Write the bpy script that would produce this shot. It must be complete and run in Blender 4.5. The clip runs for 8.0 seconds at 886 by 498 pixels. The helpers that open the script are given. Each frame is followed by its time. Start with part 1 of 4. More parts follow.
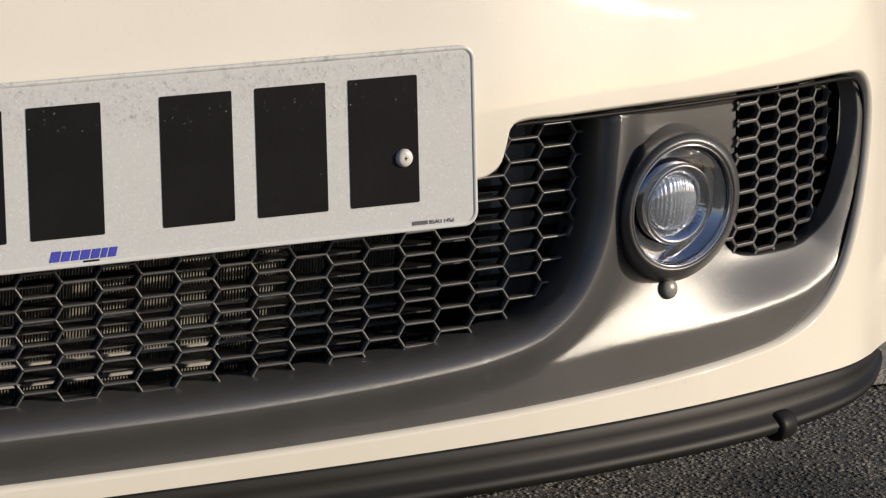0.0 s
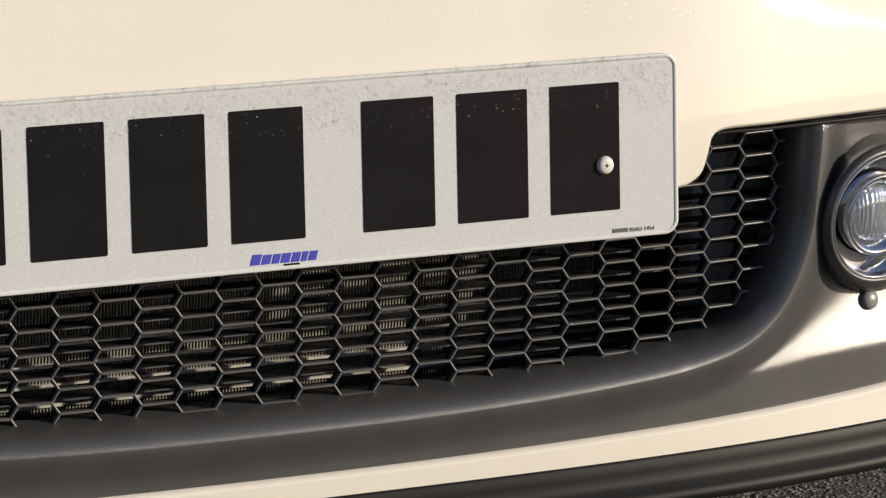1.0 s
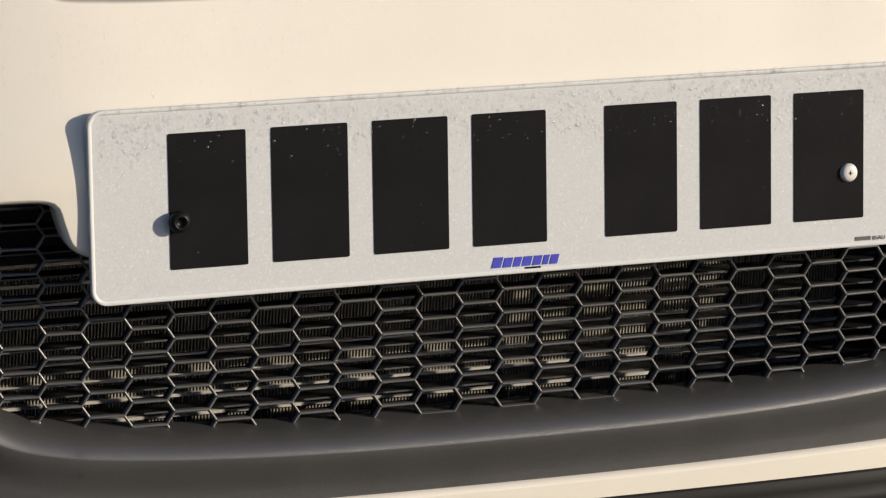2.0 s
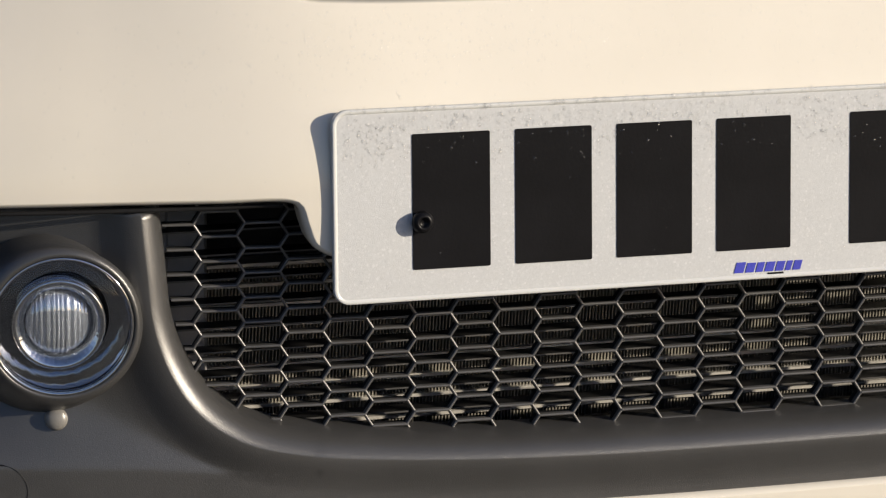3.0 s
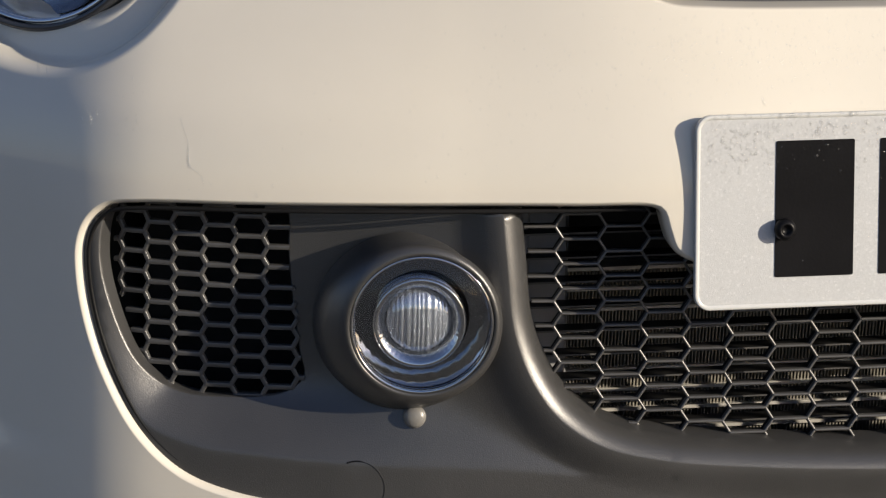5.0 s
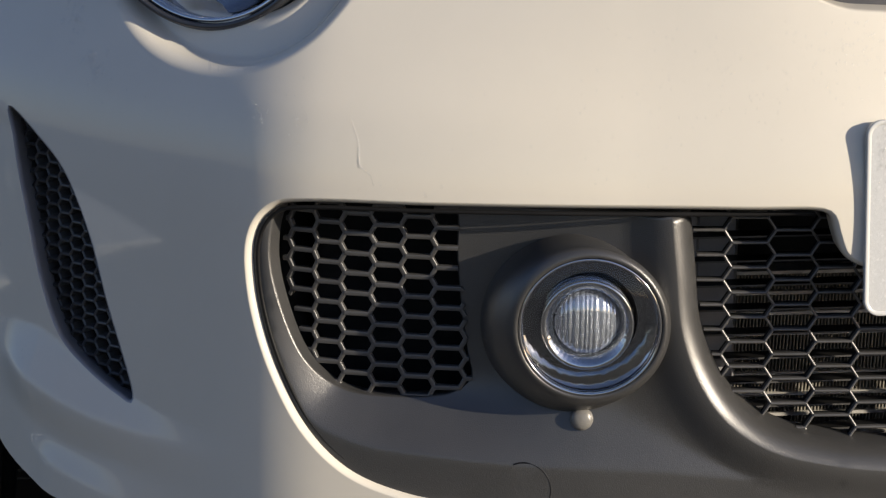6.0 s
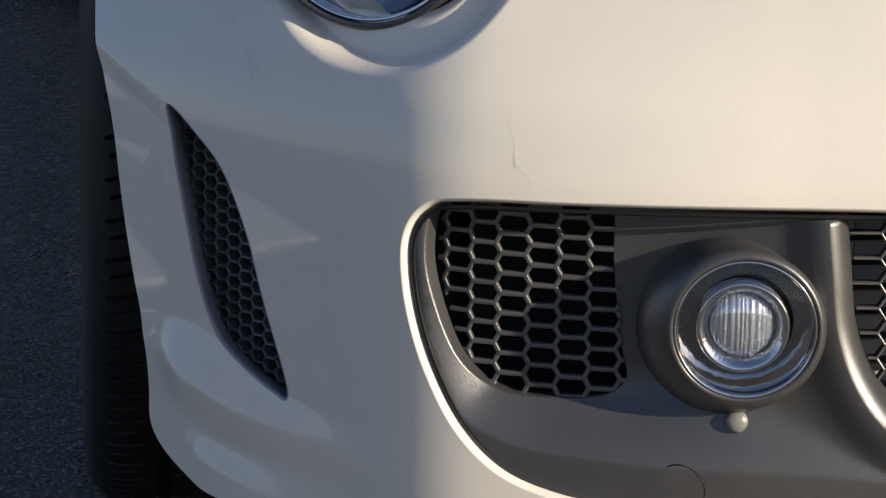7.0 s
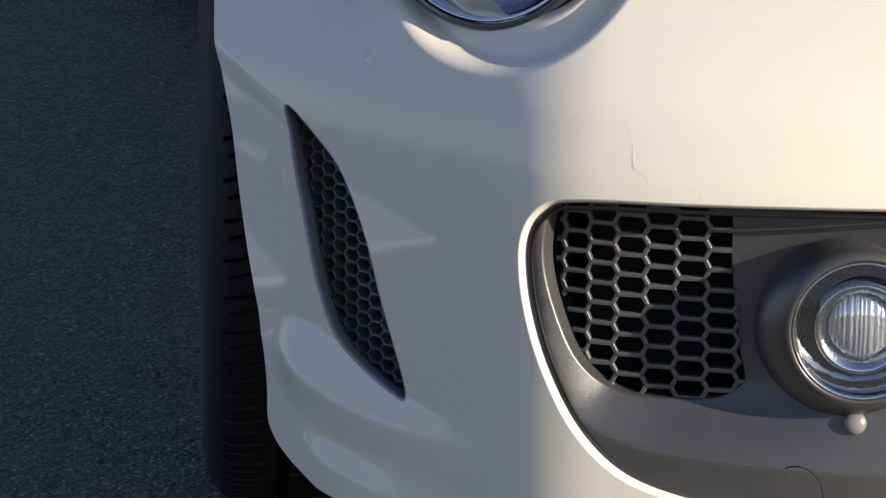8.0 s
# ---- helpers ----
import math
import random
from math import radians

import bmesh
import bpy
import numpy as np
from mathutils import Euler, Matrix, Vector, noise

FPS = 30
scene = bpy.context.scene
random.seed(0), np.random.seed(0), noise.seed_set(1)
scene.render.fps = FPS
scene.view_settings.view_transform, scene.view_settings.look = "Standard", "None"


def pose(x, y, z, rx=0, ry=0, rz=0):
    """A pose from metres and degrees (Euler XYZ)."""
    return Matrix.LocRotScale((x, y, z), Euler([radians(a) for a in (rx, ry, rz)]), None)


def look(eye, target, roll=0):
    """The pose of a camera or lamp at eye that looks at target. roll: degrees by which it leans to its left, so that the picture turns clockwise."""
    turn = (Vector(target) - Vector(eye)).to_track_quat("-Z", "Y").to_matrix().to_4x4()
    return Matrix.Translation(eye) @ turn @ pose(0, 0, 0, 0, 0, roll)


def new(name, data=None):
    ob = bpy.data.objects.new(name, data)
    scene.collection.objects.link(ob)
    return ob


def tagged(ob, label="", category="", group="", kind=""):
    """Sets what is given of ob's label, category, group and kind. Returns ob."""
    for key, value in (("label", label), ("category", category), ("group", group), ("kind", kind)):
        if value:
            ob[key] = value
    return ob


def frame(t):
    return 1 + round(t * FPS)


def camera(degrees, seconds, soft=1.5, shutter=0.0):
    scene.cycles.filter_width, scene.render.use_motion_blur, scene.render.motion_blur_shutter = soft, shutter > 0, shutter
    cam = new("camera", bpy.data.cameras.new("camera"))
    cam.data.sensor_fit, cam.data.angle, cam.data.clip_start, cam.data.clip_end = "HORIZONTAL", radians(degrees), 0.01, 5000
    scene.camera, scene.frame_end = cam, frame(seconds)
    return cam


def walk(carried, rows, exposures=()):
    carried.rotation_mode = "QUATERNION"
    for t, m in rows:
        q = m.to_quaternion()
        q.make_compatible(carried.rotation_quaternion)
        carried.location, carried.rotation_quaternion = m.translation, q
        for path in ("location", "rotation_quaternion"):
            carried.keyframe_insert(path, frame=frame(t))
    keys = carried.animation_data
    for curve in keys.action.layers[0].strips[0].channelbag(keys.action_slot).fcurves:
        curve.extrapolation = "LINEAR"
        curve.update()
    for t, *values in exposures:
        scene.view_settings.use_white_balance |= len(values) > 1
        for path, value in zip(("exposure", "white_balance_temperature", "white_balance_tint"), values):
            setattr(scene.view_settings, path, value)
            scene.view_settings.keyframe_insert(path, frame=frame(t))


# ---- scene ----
# A tripod pan: the camera stands in one place and turns.
cam = camera(12.4, 8.0, soft=1.3)
PATH = [
    (0, pose(-0.8721, -2.1449, 0.8832, 76.638, -0.542, -27.130)),
    (0.5, pose(-0.8721, -2.1449, 0.8832, 76.663, -0.553, -25.783)),
    (1, pose(-0.8721, -2.1449, 0.8832, 76.701, -0.577, -24.237)),
    (1.5, pose(-0.8721, -2.1449, 0.8832, 76.720, -0.583, -22.454)),
    (1.7, pose(-0.8721, -2.1449, 0.8832, 76.719, -0.590, -21.770)),
    (2.8, pose(-0.8721, -2.1449, 0.8832, 76.711, -0.665, -17.940)),
    (3, pose(-0.8721, -2.1449, 0.8832, 76.709, -0.677, -17.233)),
    (3.5, pose(-0.8721, -2.1449, 0.8832, 76.705, -0.716, -15.790)),
    (4, pose(-0.8721, -2.1449, 0.8832, 76.705, -0.772, -14.380)),
    (5.5, pose(-0.8721, -2.1449, 0.8832, 76.679, -0.857, -10.801)),
    (6, pose(-0.8721, -2.1449, 0.8832, 76.673, -0.856, -9.540)),
    (6.5, pose(-0.8721, -2.1449, 0.8832, 76.660, -0.854, -8.399)),
    (7, pose(-0.8721, -2.1449, 0.8832, 76.647, -0.817, -7.301)),
    (7.5, pose(-0.8721, -2.1449, 0.8832, 76.640, -0.706, -6.418)),
    (8, pose(-0.8721, -2.1449, 0.8832, 76.638, -0.542, -5.664)),
]
walk(cam, PATH, [(t, stops, 6500, 25) for t, stops in ((0.0, -0.17), (1.0, -0.05), (2.0, 0.02), (3.0, 0.09), (5.5, 0.15), (6.5, 0.26), (7.2, 0.45), (8.0, 0.68))])

# ---- daylight: low winter sun from the car's left-hand side ----
SUN_AZ, SUN_EL = radians(54), radians(16)      # azimuth from straight ahead of the car, towards +x
sun_from = Vector((math.sin(SUN_AZ) * math.cos(SUN_EL), -math.cos(SUN_AZ) * math.cos(SUN_EL), math.sin(SUN_EL)))
world = bpy.data.worlds.new("world")
scene.world = world
world.use_nodes = True
sky = world.node_tree.nodes.new("ShaderNodeTexSky")
sky.sky_type = 'NISHITA'
sky.sun_disc = False
sky.sun_elevation = SUN_EL
sky.sun_rotation = math.pi - SUN_AZ
sky.dust_density = 0.8
sky.ozone_density = 2.8
bg = world.node_tree.nodes["Background"]
bg.inputs["Strength"].default_value = 0.105
world.node_tree.links.new(sky.outputs["Color"], bg.inputs["Color"])
sun = new("sun", bpy.data.lights.new("sun", 'SUN'))
sun.data.energy = 5.1
sun.data.angle = radians(0.53)
sun.data.color = (0.99, 0.95, 0.70)
sun.matrix_world = look(sun_from * 20, (0, 0, 0))


# ---- materials ----
def shader(name, color, rough=0.5, metal=0.0, **extra):
    m = bpy.data.materials.new(name)
    m.use_nodes = True
    b = m.node_tree.nodes["Principled BSDF"]
    b.inputs["Base Color"].default_value = (*color, 1)
    b.inputs["Roughness"].default_value = rough
    b.inputs["Metallic"].default_value = metal
    for key, value in extra.items():
        b.inputs[key.replace("_", " ")].default_value = value
    return m


def nodes_of(m):
    return m.node_tree.nodes, m.node_tree.links, m.node_tree.nodes["Principled BSDF"]


def texture(m, kind, scale, detail=4.0, rough=0.6):
    n, l, b = nodes_of(m)
    if "coords" not in n:
        c = n.new("ShaderNodeTexCoord")
        c.name = "coords"
    t = n.new(kind)
    t.inputs["Scale"].default_value = scale
    if kind == "ShaderNodeTexNoise":
        t.inputs["Detail"].default_value = detail
        t.inputs["Roughness"].default_value = rough
    l.new(n["coords"].outputs["Object"], t.inputs["Vector"])
    return t


def ramp(m, source, stops):
    n, l, b = nodes_of(m)
    r = n.new("ShaderNodeValToRGB")
    while len(r.color_ramp.elements) < len(stops):
        r.color_ramp.elements.new(0.5)
    for e, (at, value) in zip(r.color_ramp.elements, stops):
        e.position = at
        e.color = (*value, 1) if isinstance(value, tuple) else (value, value, value, 1)
    l.new(source, r.inputs["Fac"])
    return r.outputs["Color"]


def relief(m, source, strength, distance, into="Normal", chain=None):
    n, l, b = nodes_of(m)
    bump = n.new("ShaderNodeBump")
    bump.inputs["Strength"].default_value = strength
    bump.inputs["Distance"].default_value = distance
    l.new(source, bump.inputs["Height"])
    if chain:
        l.new(chain, bump.inputs["Normal"])
    l.new(bump.outputs["Normal"], b.inputs[into])
    return bump.outputs["Normal"]


def grainy(name, color, rough, fine, coarse, depth, spread=0.25, **extra):
    """A plain colour with stains at a coarse scale and relief at a fine one."""
    m = shader(name, color, rough, **extra)
    n, l, b = nodes_of(m)
    big = texture(m, "ShaderNodeTexNoise", coarse)
    lo, hi = tuple(c * (1 - spread) for c in color), tuple(min(1, c * (1 + spread)) for c in color)
    l.new(ramp(m, big.outputs["Fac"], [(0.3, lo), (0.7, hi)]), b.inputs["Base Color"])
    small = texture(m, "ShaderNodeTexNoise", fine, 3)
    relief(m, small.outputs["Fac"], 0.6, depth)
    return m


PAINT = shader("cream_paint", (0.685, 0.648, 0.567), 0.5, Specular_IOR_Level=0.1, Coat_Weight=1.0, Coat_Roughness=0.04, Coat_IOR=1.54)
n_, l_, b_ = nodes_of(PAINT)
film = texture(PAINT, "ShaderNodeTexNoise", 9, 5)
l_.new(ramp(PAINT, film.outputs["Fac"], [(0.3, (0.67, 0.633, 0.552)), (0.7, (0.70, 0.663, 0.582))]), b_.inputs["Base Color"])
l_.new(ramp(PAINT, film.outputs["Fac"], [(0.35, 0.015), (0.75, 0.06)]), b_.inputs["Coat Roughness"])
peel = texture(PAINT, "ShaderNodeTexNoise", 160, 2)
relief(PAINT, peel.outputs["Fac"], 0.05, 0.0004, "Coat Normal")
PLASTIC = grainy("satin_black_plastic", (0.045, 0.0450, 0.0455), 0.33, 1450, 14, 0.00024, 0.15, Specular_IOR_Level=1.0)
MESH_PLASTIC = grainy("dark_grille_plastic", (0.074, 0.073, 0.072), 0.30, 1800, 30, 0.00004, 0.2, Specular_IOR_Level=0.8)
LIP_PLASTIC = grainy("lip_plastic", (0.011, 0.0108, 0.0105), 0.48, 1500, 10, 0.00006, 0.25, Specular_IOR_Level=0.15)
DARK = grainy("dark_interior", (0.036, 0.0358, 0.036), 0.8, 400, 12, 0.0005, 0.4, Specular_IOR_Level=0.05)
SLAT = grainy("black_slat", (0.015, 0.015, 0.0157), 0.4, 500, 12, 0.0001, 0.3, Specular_IOR_Level=0.08)
TUBE_METAL = grainy("radiator_tube", (0.58, 0.56, 0.52), 0.35, 500, 40, 0.0002, 0.3, Metallic=0.3)
ALUMINIUM = grainy("radiator_aluminium", (0.17, 0.158, 0.132), 0.45, 500, 40, 0.0002, 0.3, Metallic=0.1)
CHROME = shader("chrome", (0.75, 0.76, 0.78), 0.06, 1.0)
DARK_CHROME = shader("dark_chrome", (0.60, 0.615, 0.64), 0.07, 1.0)
RUBBER = grainy("tyre_rubber", (0.008, 0.0078, 0.0076), 0.6, 700, 25, 0.0006, 0.4, Specular_IOR_Level=0.35)
ALLOY = grainy("alloy", (0.35, 0.35, 0.36), 0.35, 600, 20, 0.0002, 0.15, Metallic=0.9)
DUCT_PLASTIC = grainy("glossy_black_plastic", (0.040, 0.041, 0.046), 0.22, 700, 20, 0.00008, 0.2, Specular_IOR_Level=0.8)
DUCT_LINER = grainy("duct_liner", (0.33, 0.335, 0.36), 0.35, 900, 20, 0.00008, 0.12)
GREY_PLASTIC = grainy("grey_plastic", (0.24, 0.24, 0.245), 0.45, 700, 20, 0.0001, 0.2)
GLASS = shader("clear_glass", (0.97, 0.98, 0.99), 0.02, Transmission_Weight=1.0, IOR=1.22)
LENS = shader("fluted_glass", (0.37, 0.41, 0.48), 0.11, Metallic=0.75)


def water(name, tint, share):
    m = bpy.data.materials.new(name)
    m.use_nodes = True
    n, l = m.node_tree.nodes, m.node_tree.links
    n.remove(n["Principled BSDF"])
    clear, gloss, blend = (n.new(k) for k in ("ShaderNodeBsdfTransparent", "ShaderNodeBsdfGlossy", "ShaderNodeMixShader"))
    clear.inputs["Color"].default_value = (tint, tint, tint, 1)
    gloss.inputs["Roughness"].default_value = 0.20
    blend.inputs["Fac"].default_value = share
    l.new(clear.outputs["BSDF"], blend.inputs[1])
    l.new(gloss.outputs["BSDF"], blend.inputs[2])
    l.new(blend.outputs["Shader"], n["Material Output"].inputs["Surface"])
    return m


WATER = water("water", 1.0, 0.07)
FINE_WATER = water("fine_water", 0.965, 0.055)
PLATE = grainy("reflective_plate", (0.47, 0.485, 0.50), 0.40, 1400, 8, 0.0002, 0.05, Coat_Weight=0.6, Coat_Roughness=0.06)
n_, l_, b_ = nodes_of(PLATE)
beads = texture(PLATE, "ShaderNodeTexVoronoi", 900)
l_.new(ramp(PLATE, beads.outputs["Color"], [(0.1, (0.485, 0.50, 0.51)), (0.8, (0.525, 0.54, 0.55)), (1.0, (0.60, 0.61, 0.62))]), b_.inputs["Base Color"])
PLATE_EDGE = shader("acrylic_edge", (0.58, 0.59, 0.58), 0.2, Coat_Weight=0.5)
INK = grainy("black_ink", (0.006, 0.006, 0.007), 0.35, 600, 20, 0.0001, 0.3, Specular_IOR_Level=0.14)
GREY_INK = grainy("grey_ink", (0.10, 0.10, 0.10), 0.45, 600, 20, 0.0001, 0.3, Specular_IOR_Level=0.25)
BLUE_INK = grainy("blue_ink", (0.045, 0.055, 0.42), 0.35, 600, 30, 0.0001, 0.2)
WHITE_CAP = grainy("white_cap", (0.58, 0.55, 0.52), 0.4, 500, 60, 0.0002, 0.1)
BUTTON = grainy("grey_button", (0.17, 0.165, 0.155), 0.30, 900, 30, 0.0002, 0.15)

ASPHALT = shader("asphalt", (0.06, 0.06, 0.06), 0.8)
n_, l_, b_ = nodes_of(ASPHALT)
stones = texture(ASPHALT, "ShaderNodeTexVoronoi", 120)
grit = texture(ASPHALT, "ShaderNodeTexNoise", 320, 4)
patches = texture(ASPHALT, "ShaderNodeTexNoise", 2.5, 5)
mixed = n_.new("ShaderNodeMix")
mixed.data_type = 'RGBA'
mixed.blend_type = 'MULTIPLY'
mixed.inputs["Factor"].default_value = 1.0
tint = ramp(ASPHALT, stones.outputs["Color"], [(0.15, (0.052, 0.048, 0.043)), (0.6, (0.096, 0.090, 0.079)), (0.95, (0.165, 0.153, 0.132))])
wear = ramp(ASPHALT, patches.outputs["Fac"], [(0.3, 0.75), (0.7, 1.1)])
l_.new(tint, mixed.inputs["A"])
l_.new(wear, mixed.inputs["B"])
l_.new(mixed.outputs["Result"], b_.inputs["Base Color"])
lumps = texture(ASPHALT, "ShaderNodeTexNoise", 110, 6, 0.7)
first = relief(ASPHALT, lumps.outputs["Fac"], 1.0, 0.008)
relief(ASPHALT, grit.outputs["Fac"], 0.6, 0.002, chain=first)
def dark_patched(m, socket):
    """A dark patch on the asphalt by the car's corner, laid over the colour that feeds the shader."""
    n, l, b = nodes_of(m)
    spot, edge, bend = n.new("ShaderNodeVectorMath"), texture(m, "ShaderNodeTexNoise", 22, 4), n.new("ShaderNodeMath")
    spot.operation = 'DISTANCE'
    spot.inputs[1].default_value = DARK_PATCH
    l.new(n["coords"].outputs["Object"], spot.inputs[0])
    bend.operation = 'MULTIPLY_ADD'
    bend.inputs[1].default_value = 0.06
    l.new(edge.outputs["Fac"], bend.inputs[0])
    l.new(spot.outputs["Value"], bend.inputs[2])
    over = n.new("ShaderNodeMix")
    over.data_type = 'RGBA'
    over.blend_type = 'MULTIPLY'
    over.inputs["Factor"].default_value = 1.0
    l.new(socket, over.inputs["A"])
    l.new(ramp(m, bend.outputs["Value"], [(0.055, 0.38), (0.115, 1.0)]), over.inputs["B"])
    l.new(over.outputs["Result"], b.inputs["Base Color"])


DARK_PATCH = (0.713, 0.360, 0.0)
dark_patched(ASPHALT, mixed.outputs["Result"])
STONE = shader("road_stone", (0.08, 0.078, 0.074), 0.75)
n_, l_, b_ = nodes_of(STONE)
island = n_.new("ShaderNodeNewGeometry")
dust = texture(STONE, "ShaderNodeTexNoise", 600, 3)
dark_patched(STONE, ramp(STONE, island.outputs["Random Per Island"], [(0.0, (0.076, 0.070, 0.061)), (0.55, (0.112, 0.104, 0.090)), (0.95, (0.152, 0.141, 0.121)), (1.0, (0.22, 0.205, 0.176))]))
relief(STONE, dust.outputs["Fac"], 0.5, 0.0006)
CONCRETE = grainy("pale_concrete", (0.30, 0.265, 0.22), 0.85, 260, 30, 0.006, 0.35)
LINE_PAINT = grainy("road_paint", (0.80, 0.79, 0.74), 0.6, 300, 12, 0.001, 0.12)


# ---- helpers for shapes ----
def mesh_ob(name, verts, faces, material, parent=None, label="", smooth=True):
    me = bpy.data.meshes.new(name)
    me.from_pydata([tuple(map(float, v)) for v in verts], [], [tuple(f) for f in faces])
    me.materials.append(material)
    if smooth:
        me.polygons.foreach_set("use_smooth", [True] * len(me.polygons))
    ob = new(name, me)
    if parent:
        ob.parent = parent
    if label:
        ob["label"] = label
    return ob


def part(name, bm, material, parent=None, label="", smooth=True):
    me = bpy.data.meshes.new(name)
    bm.to_mesh(me)
    bm.free()
    me.materials.append(material)
    if smooth:
        me.polygons.foreach_set("use_smooth", [True] * len(me.polygons))
    ob = new(name, me)
    if parent:
        ob.parent = parent
    if label:
        ob["label"] = label
    return ob


def crisp(ob, degrees=35):
    """Keep edges sharper than this angle hard."""
    bm = bmesh.new()
    bm.from_mesh(ob.data)
    for e in bm.edges:
        if len(e.link_faces) == 2 and e.calc_face_angle(0) > radians(degrees):
            e.smooth = False
    bm.to_mesh(ob.data)
    bm.free()
    return ob


def lathe(profile, segments=64):
    """Rings (radius, y) turned about the y axis; the front looks to -y."""
    verts, faces = [], []
    for r, y in profile:
        for i in range(segments):
            a = 2 * math.pi * i / segments
            verts.append((r * math.cos(a), y, r * math.sin(a)))
    for k in range(len(profile) - 1):
        for i in range(segments):
            j = (i + 1) % segments
            faces.append((k * segments + i, k * segments + j, (k + 1) * segments + j, (k + 1) * segments + i))
    return verts, faces


def capped(profile, segments=64):
    """A lathe closed at both ends."""
    verts, faces = lathe(profile, segments)
    faces.append(tuple(reversed(range(segments))))
    last = (len(profile) - 1) * segments
    faces.append(tuple(last + i for i in range(segments)))
    return verts, faces


def shell(outer, thick, segments):
    """A domed pane: an outer and an inner face."""
    v1, f1 = lathe(outer, segments)
    v2, f2 = lathe([(r, y + thick) for r, y in reversed(outer)], segments)
    return v1 + v2, f1 + [tuple(i + len(v1) for i in f) for f in f2]


# ---- the form of the car's nose: a plan curve and how far each height leans back ----
NOSE_Y = 0.003


def smoothstep(x):
    x = np.clip(x, 0, 1)
    return x * x * (3 - 2 * x)


def turned(s):
    """How far the nose has turned sideways, in radians, s metres round from the middle."""
    q = np.abs(s)
    front = 23.5 * (np.minimum(q, 0.585) / 0.585) ** 2.3
    corner = 20 * smoothstep((q - 0.561) / 0.078) + 10.5 * smoothstep((q - 0.64) / 0.24) + 36 * smoothstep((q - 0.84) / 0.30)
    return np.radians(np.minimum(front + corner, 90))


_s = np.linspace(0, 1.6, 3201)
_p = turned(_s)
_x = np.r_[0, np.cumsum((np.cos(_p[1:]) + np.cos(_p[:-1])) / 2 * 0.0005)]
_y = NOSE_Y + np.r_[0, np.cumsum((np.sin(_p[1:]) + np.sin(_p[:-1])) / 2 * 0.0005)]


def plan(s):
    q = np.abs(s)
    side = np.where(s < 0, -1.0, 1.0)
    p = turned(q)
    return np.interp(q, _s, _x) * side, np.interp(q, _s, _y), np.sin(p) * side, -np.cos(p)


def nose(s, z, d=0.0):
    """The place on the nose at s metres round from the middle, height z, d behind the skin."""
    s, z = np.asarray(s, float), np.asarray(z, float)
    x, y, nx, ny = plan(s)
    u = 0.012 * np.logaddexp(0, (z - 0.38) / 0.012)
    o = 0.13 * u + 1.0 * u * u + d
    return np.stack([x - nx * o, y - ny * o, z + 0 * x], -1)


def nose_normal(s, z, depth):
    h = 1e-3
    a = nose(s + h, z, depth(s + h, z)) - nose(s - h, z, depth(s - h, z))
    b = nose(s, z + h, depth(s, z + h)) - nose(s, z - h, depth(s, z - h))
    n = np.cross(a, b)
    return n / np.linalg.norm(n, axis=-1, keepdims=True)


def spline(points, step=0.004, closed=True):
    """An even run of points along a smooth curve through the given ones."""
    p = np.array(points, float)
    m = len(p)
    out = []
    for i in range(m if closed else m - 1):
        p0, p1, p2, p3 = (p[(i + k) % m] if closed else p[min(max(i + k, 0), m - 1)] for k in (-1, 0, 1, 2))
        t01, t12, t23 = (max(np.linalg.norm(b - a) ** 0.5, 1e-4) for a, b in ((p0, p1), (p1, p2), (p2, p3)))
        m1 = (p2 - p1) + t12 * ((p1 - p0) / t01 - (p2 - p0) / (t01 + t12))
        m2 = (p2 - p1) + t12 * ((p3 - p2) / t23 - (p3 - p1) / (t12 + t23))
        for u in np.linspace(0, 1, 24, endpoint=False):
            out.append((2 * u**3 - 3 * u**2 + 1) * p1 + (u**3 - 2 * u**2 + u) * m1 + (3 * u**2 - 2 * u**3) * p2 + (u**3 - u**2) * m2)
    out.append(out[0] if closed else p[-1])
    return even(np.array(out), step, closed)


def even(line, step, closed=True):
    lengths = np.r_[0, np.cumsum(np.linalg.norm(np.diff(line, axis=0), axis=1))]
    count = max(8, int(round(lengths[-1] / step)))
    at = np.linspace(0, lengths[-1], count, endpoint=not closed)
    return np.stack([np.interp(at, lengths, line[:, 0]), np.interp(at, lengths, line[:, 1])], 1)


def both_sides(half):
    """A closed outline from its right half, which runs from s = 0 at the top to s = 0 at the bottom."""
    return list(half) + [(-s, z) for s, z in reversed(half) if abs(s) > 1e-6]


def mirrored(outline):
    return np.array([(-s, z) for s, z in outline[::-1]])


def within(poly, pts):
    x, y = pts[:, 0], pts[:, 1]
    hit = np.zeros(len(pts), bool)
    for (x1, y1), (x2, y2) in zip(poly, np.roll(poly, -1, 0)):
        cross = (y1 > y) != (y2 > y)
        hit ^= cross & (x < (x2 - x1) * (y - y1) / (y2 - y1 + 1e-15) + x1)
    return hit


def gap(poly, pts, closed=True):
    """The distance of points from a line."""
    best = np.full(len(pts), 9.0)
    ends = np.roll(poly, -1, 0) if closed else poly[1:]
    for a, b in zip(poly, ends):
        ab = b - a
        t = np.clip(((pts - a) @ ab) / (ab @ ab + 1e-15), 0, 1)
        best = np.minimum(best, np.linalg.norm(pts - a - t[:, None] * ab, axis=1))
    return best


def shifted(poly, inset):
    """The outline moved inwards."""
    t = np.roll(poly, -1, 0) - np.roll(poly, 1, 0)
    n = np.stack([-t[:, 1], t[:, 0]], 1) / (np.linalg.norm(t, axis=1)[:, None] + 1e-12)
    area = np.sum(poly[:, 0] * np.roll(poly[:, 1], -1) - poly[:, 1] * np.roll(poly[:, 0], -1))
    return poly + n * inset * (1 if area > 0 else -1)


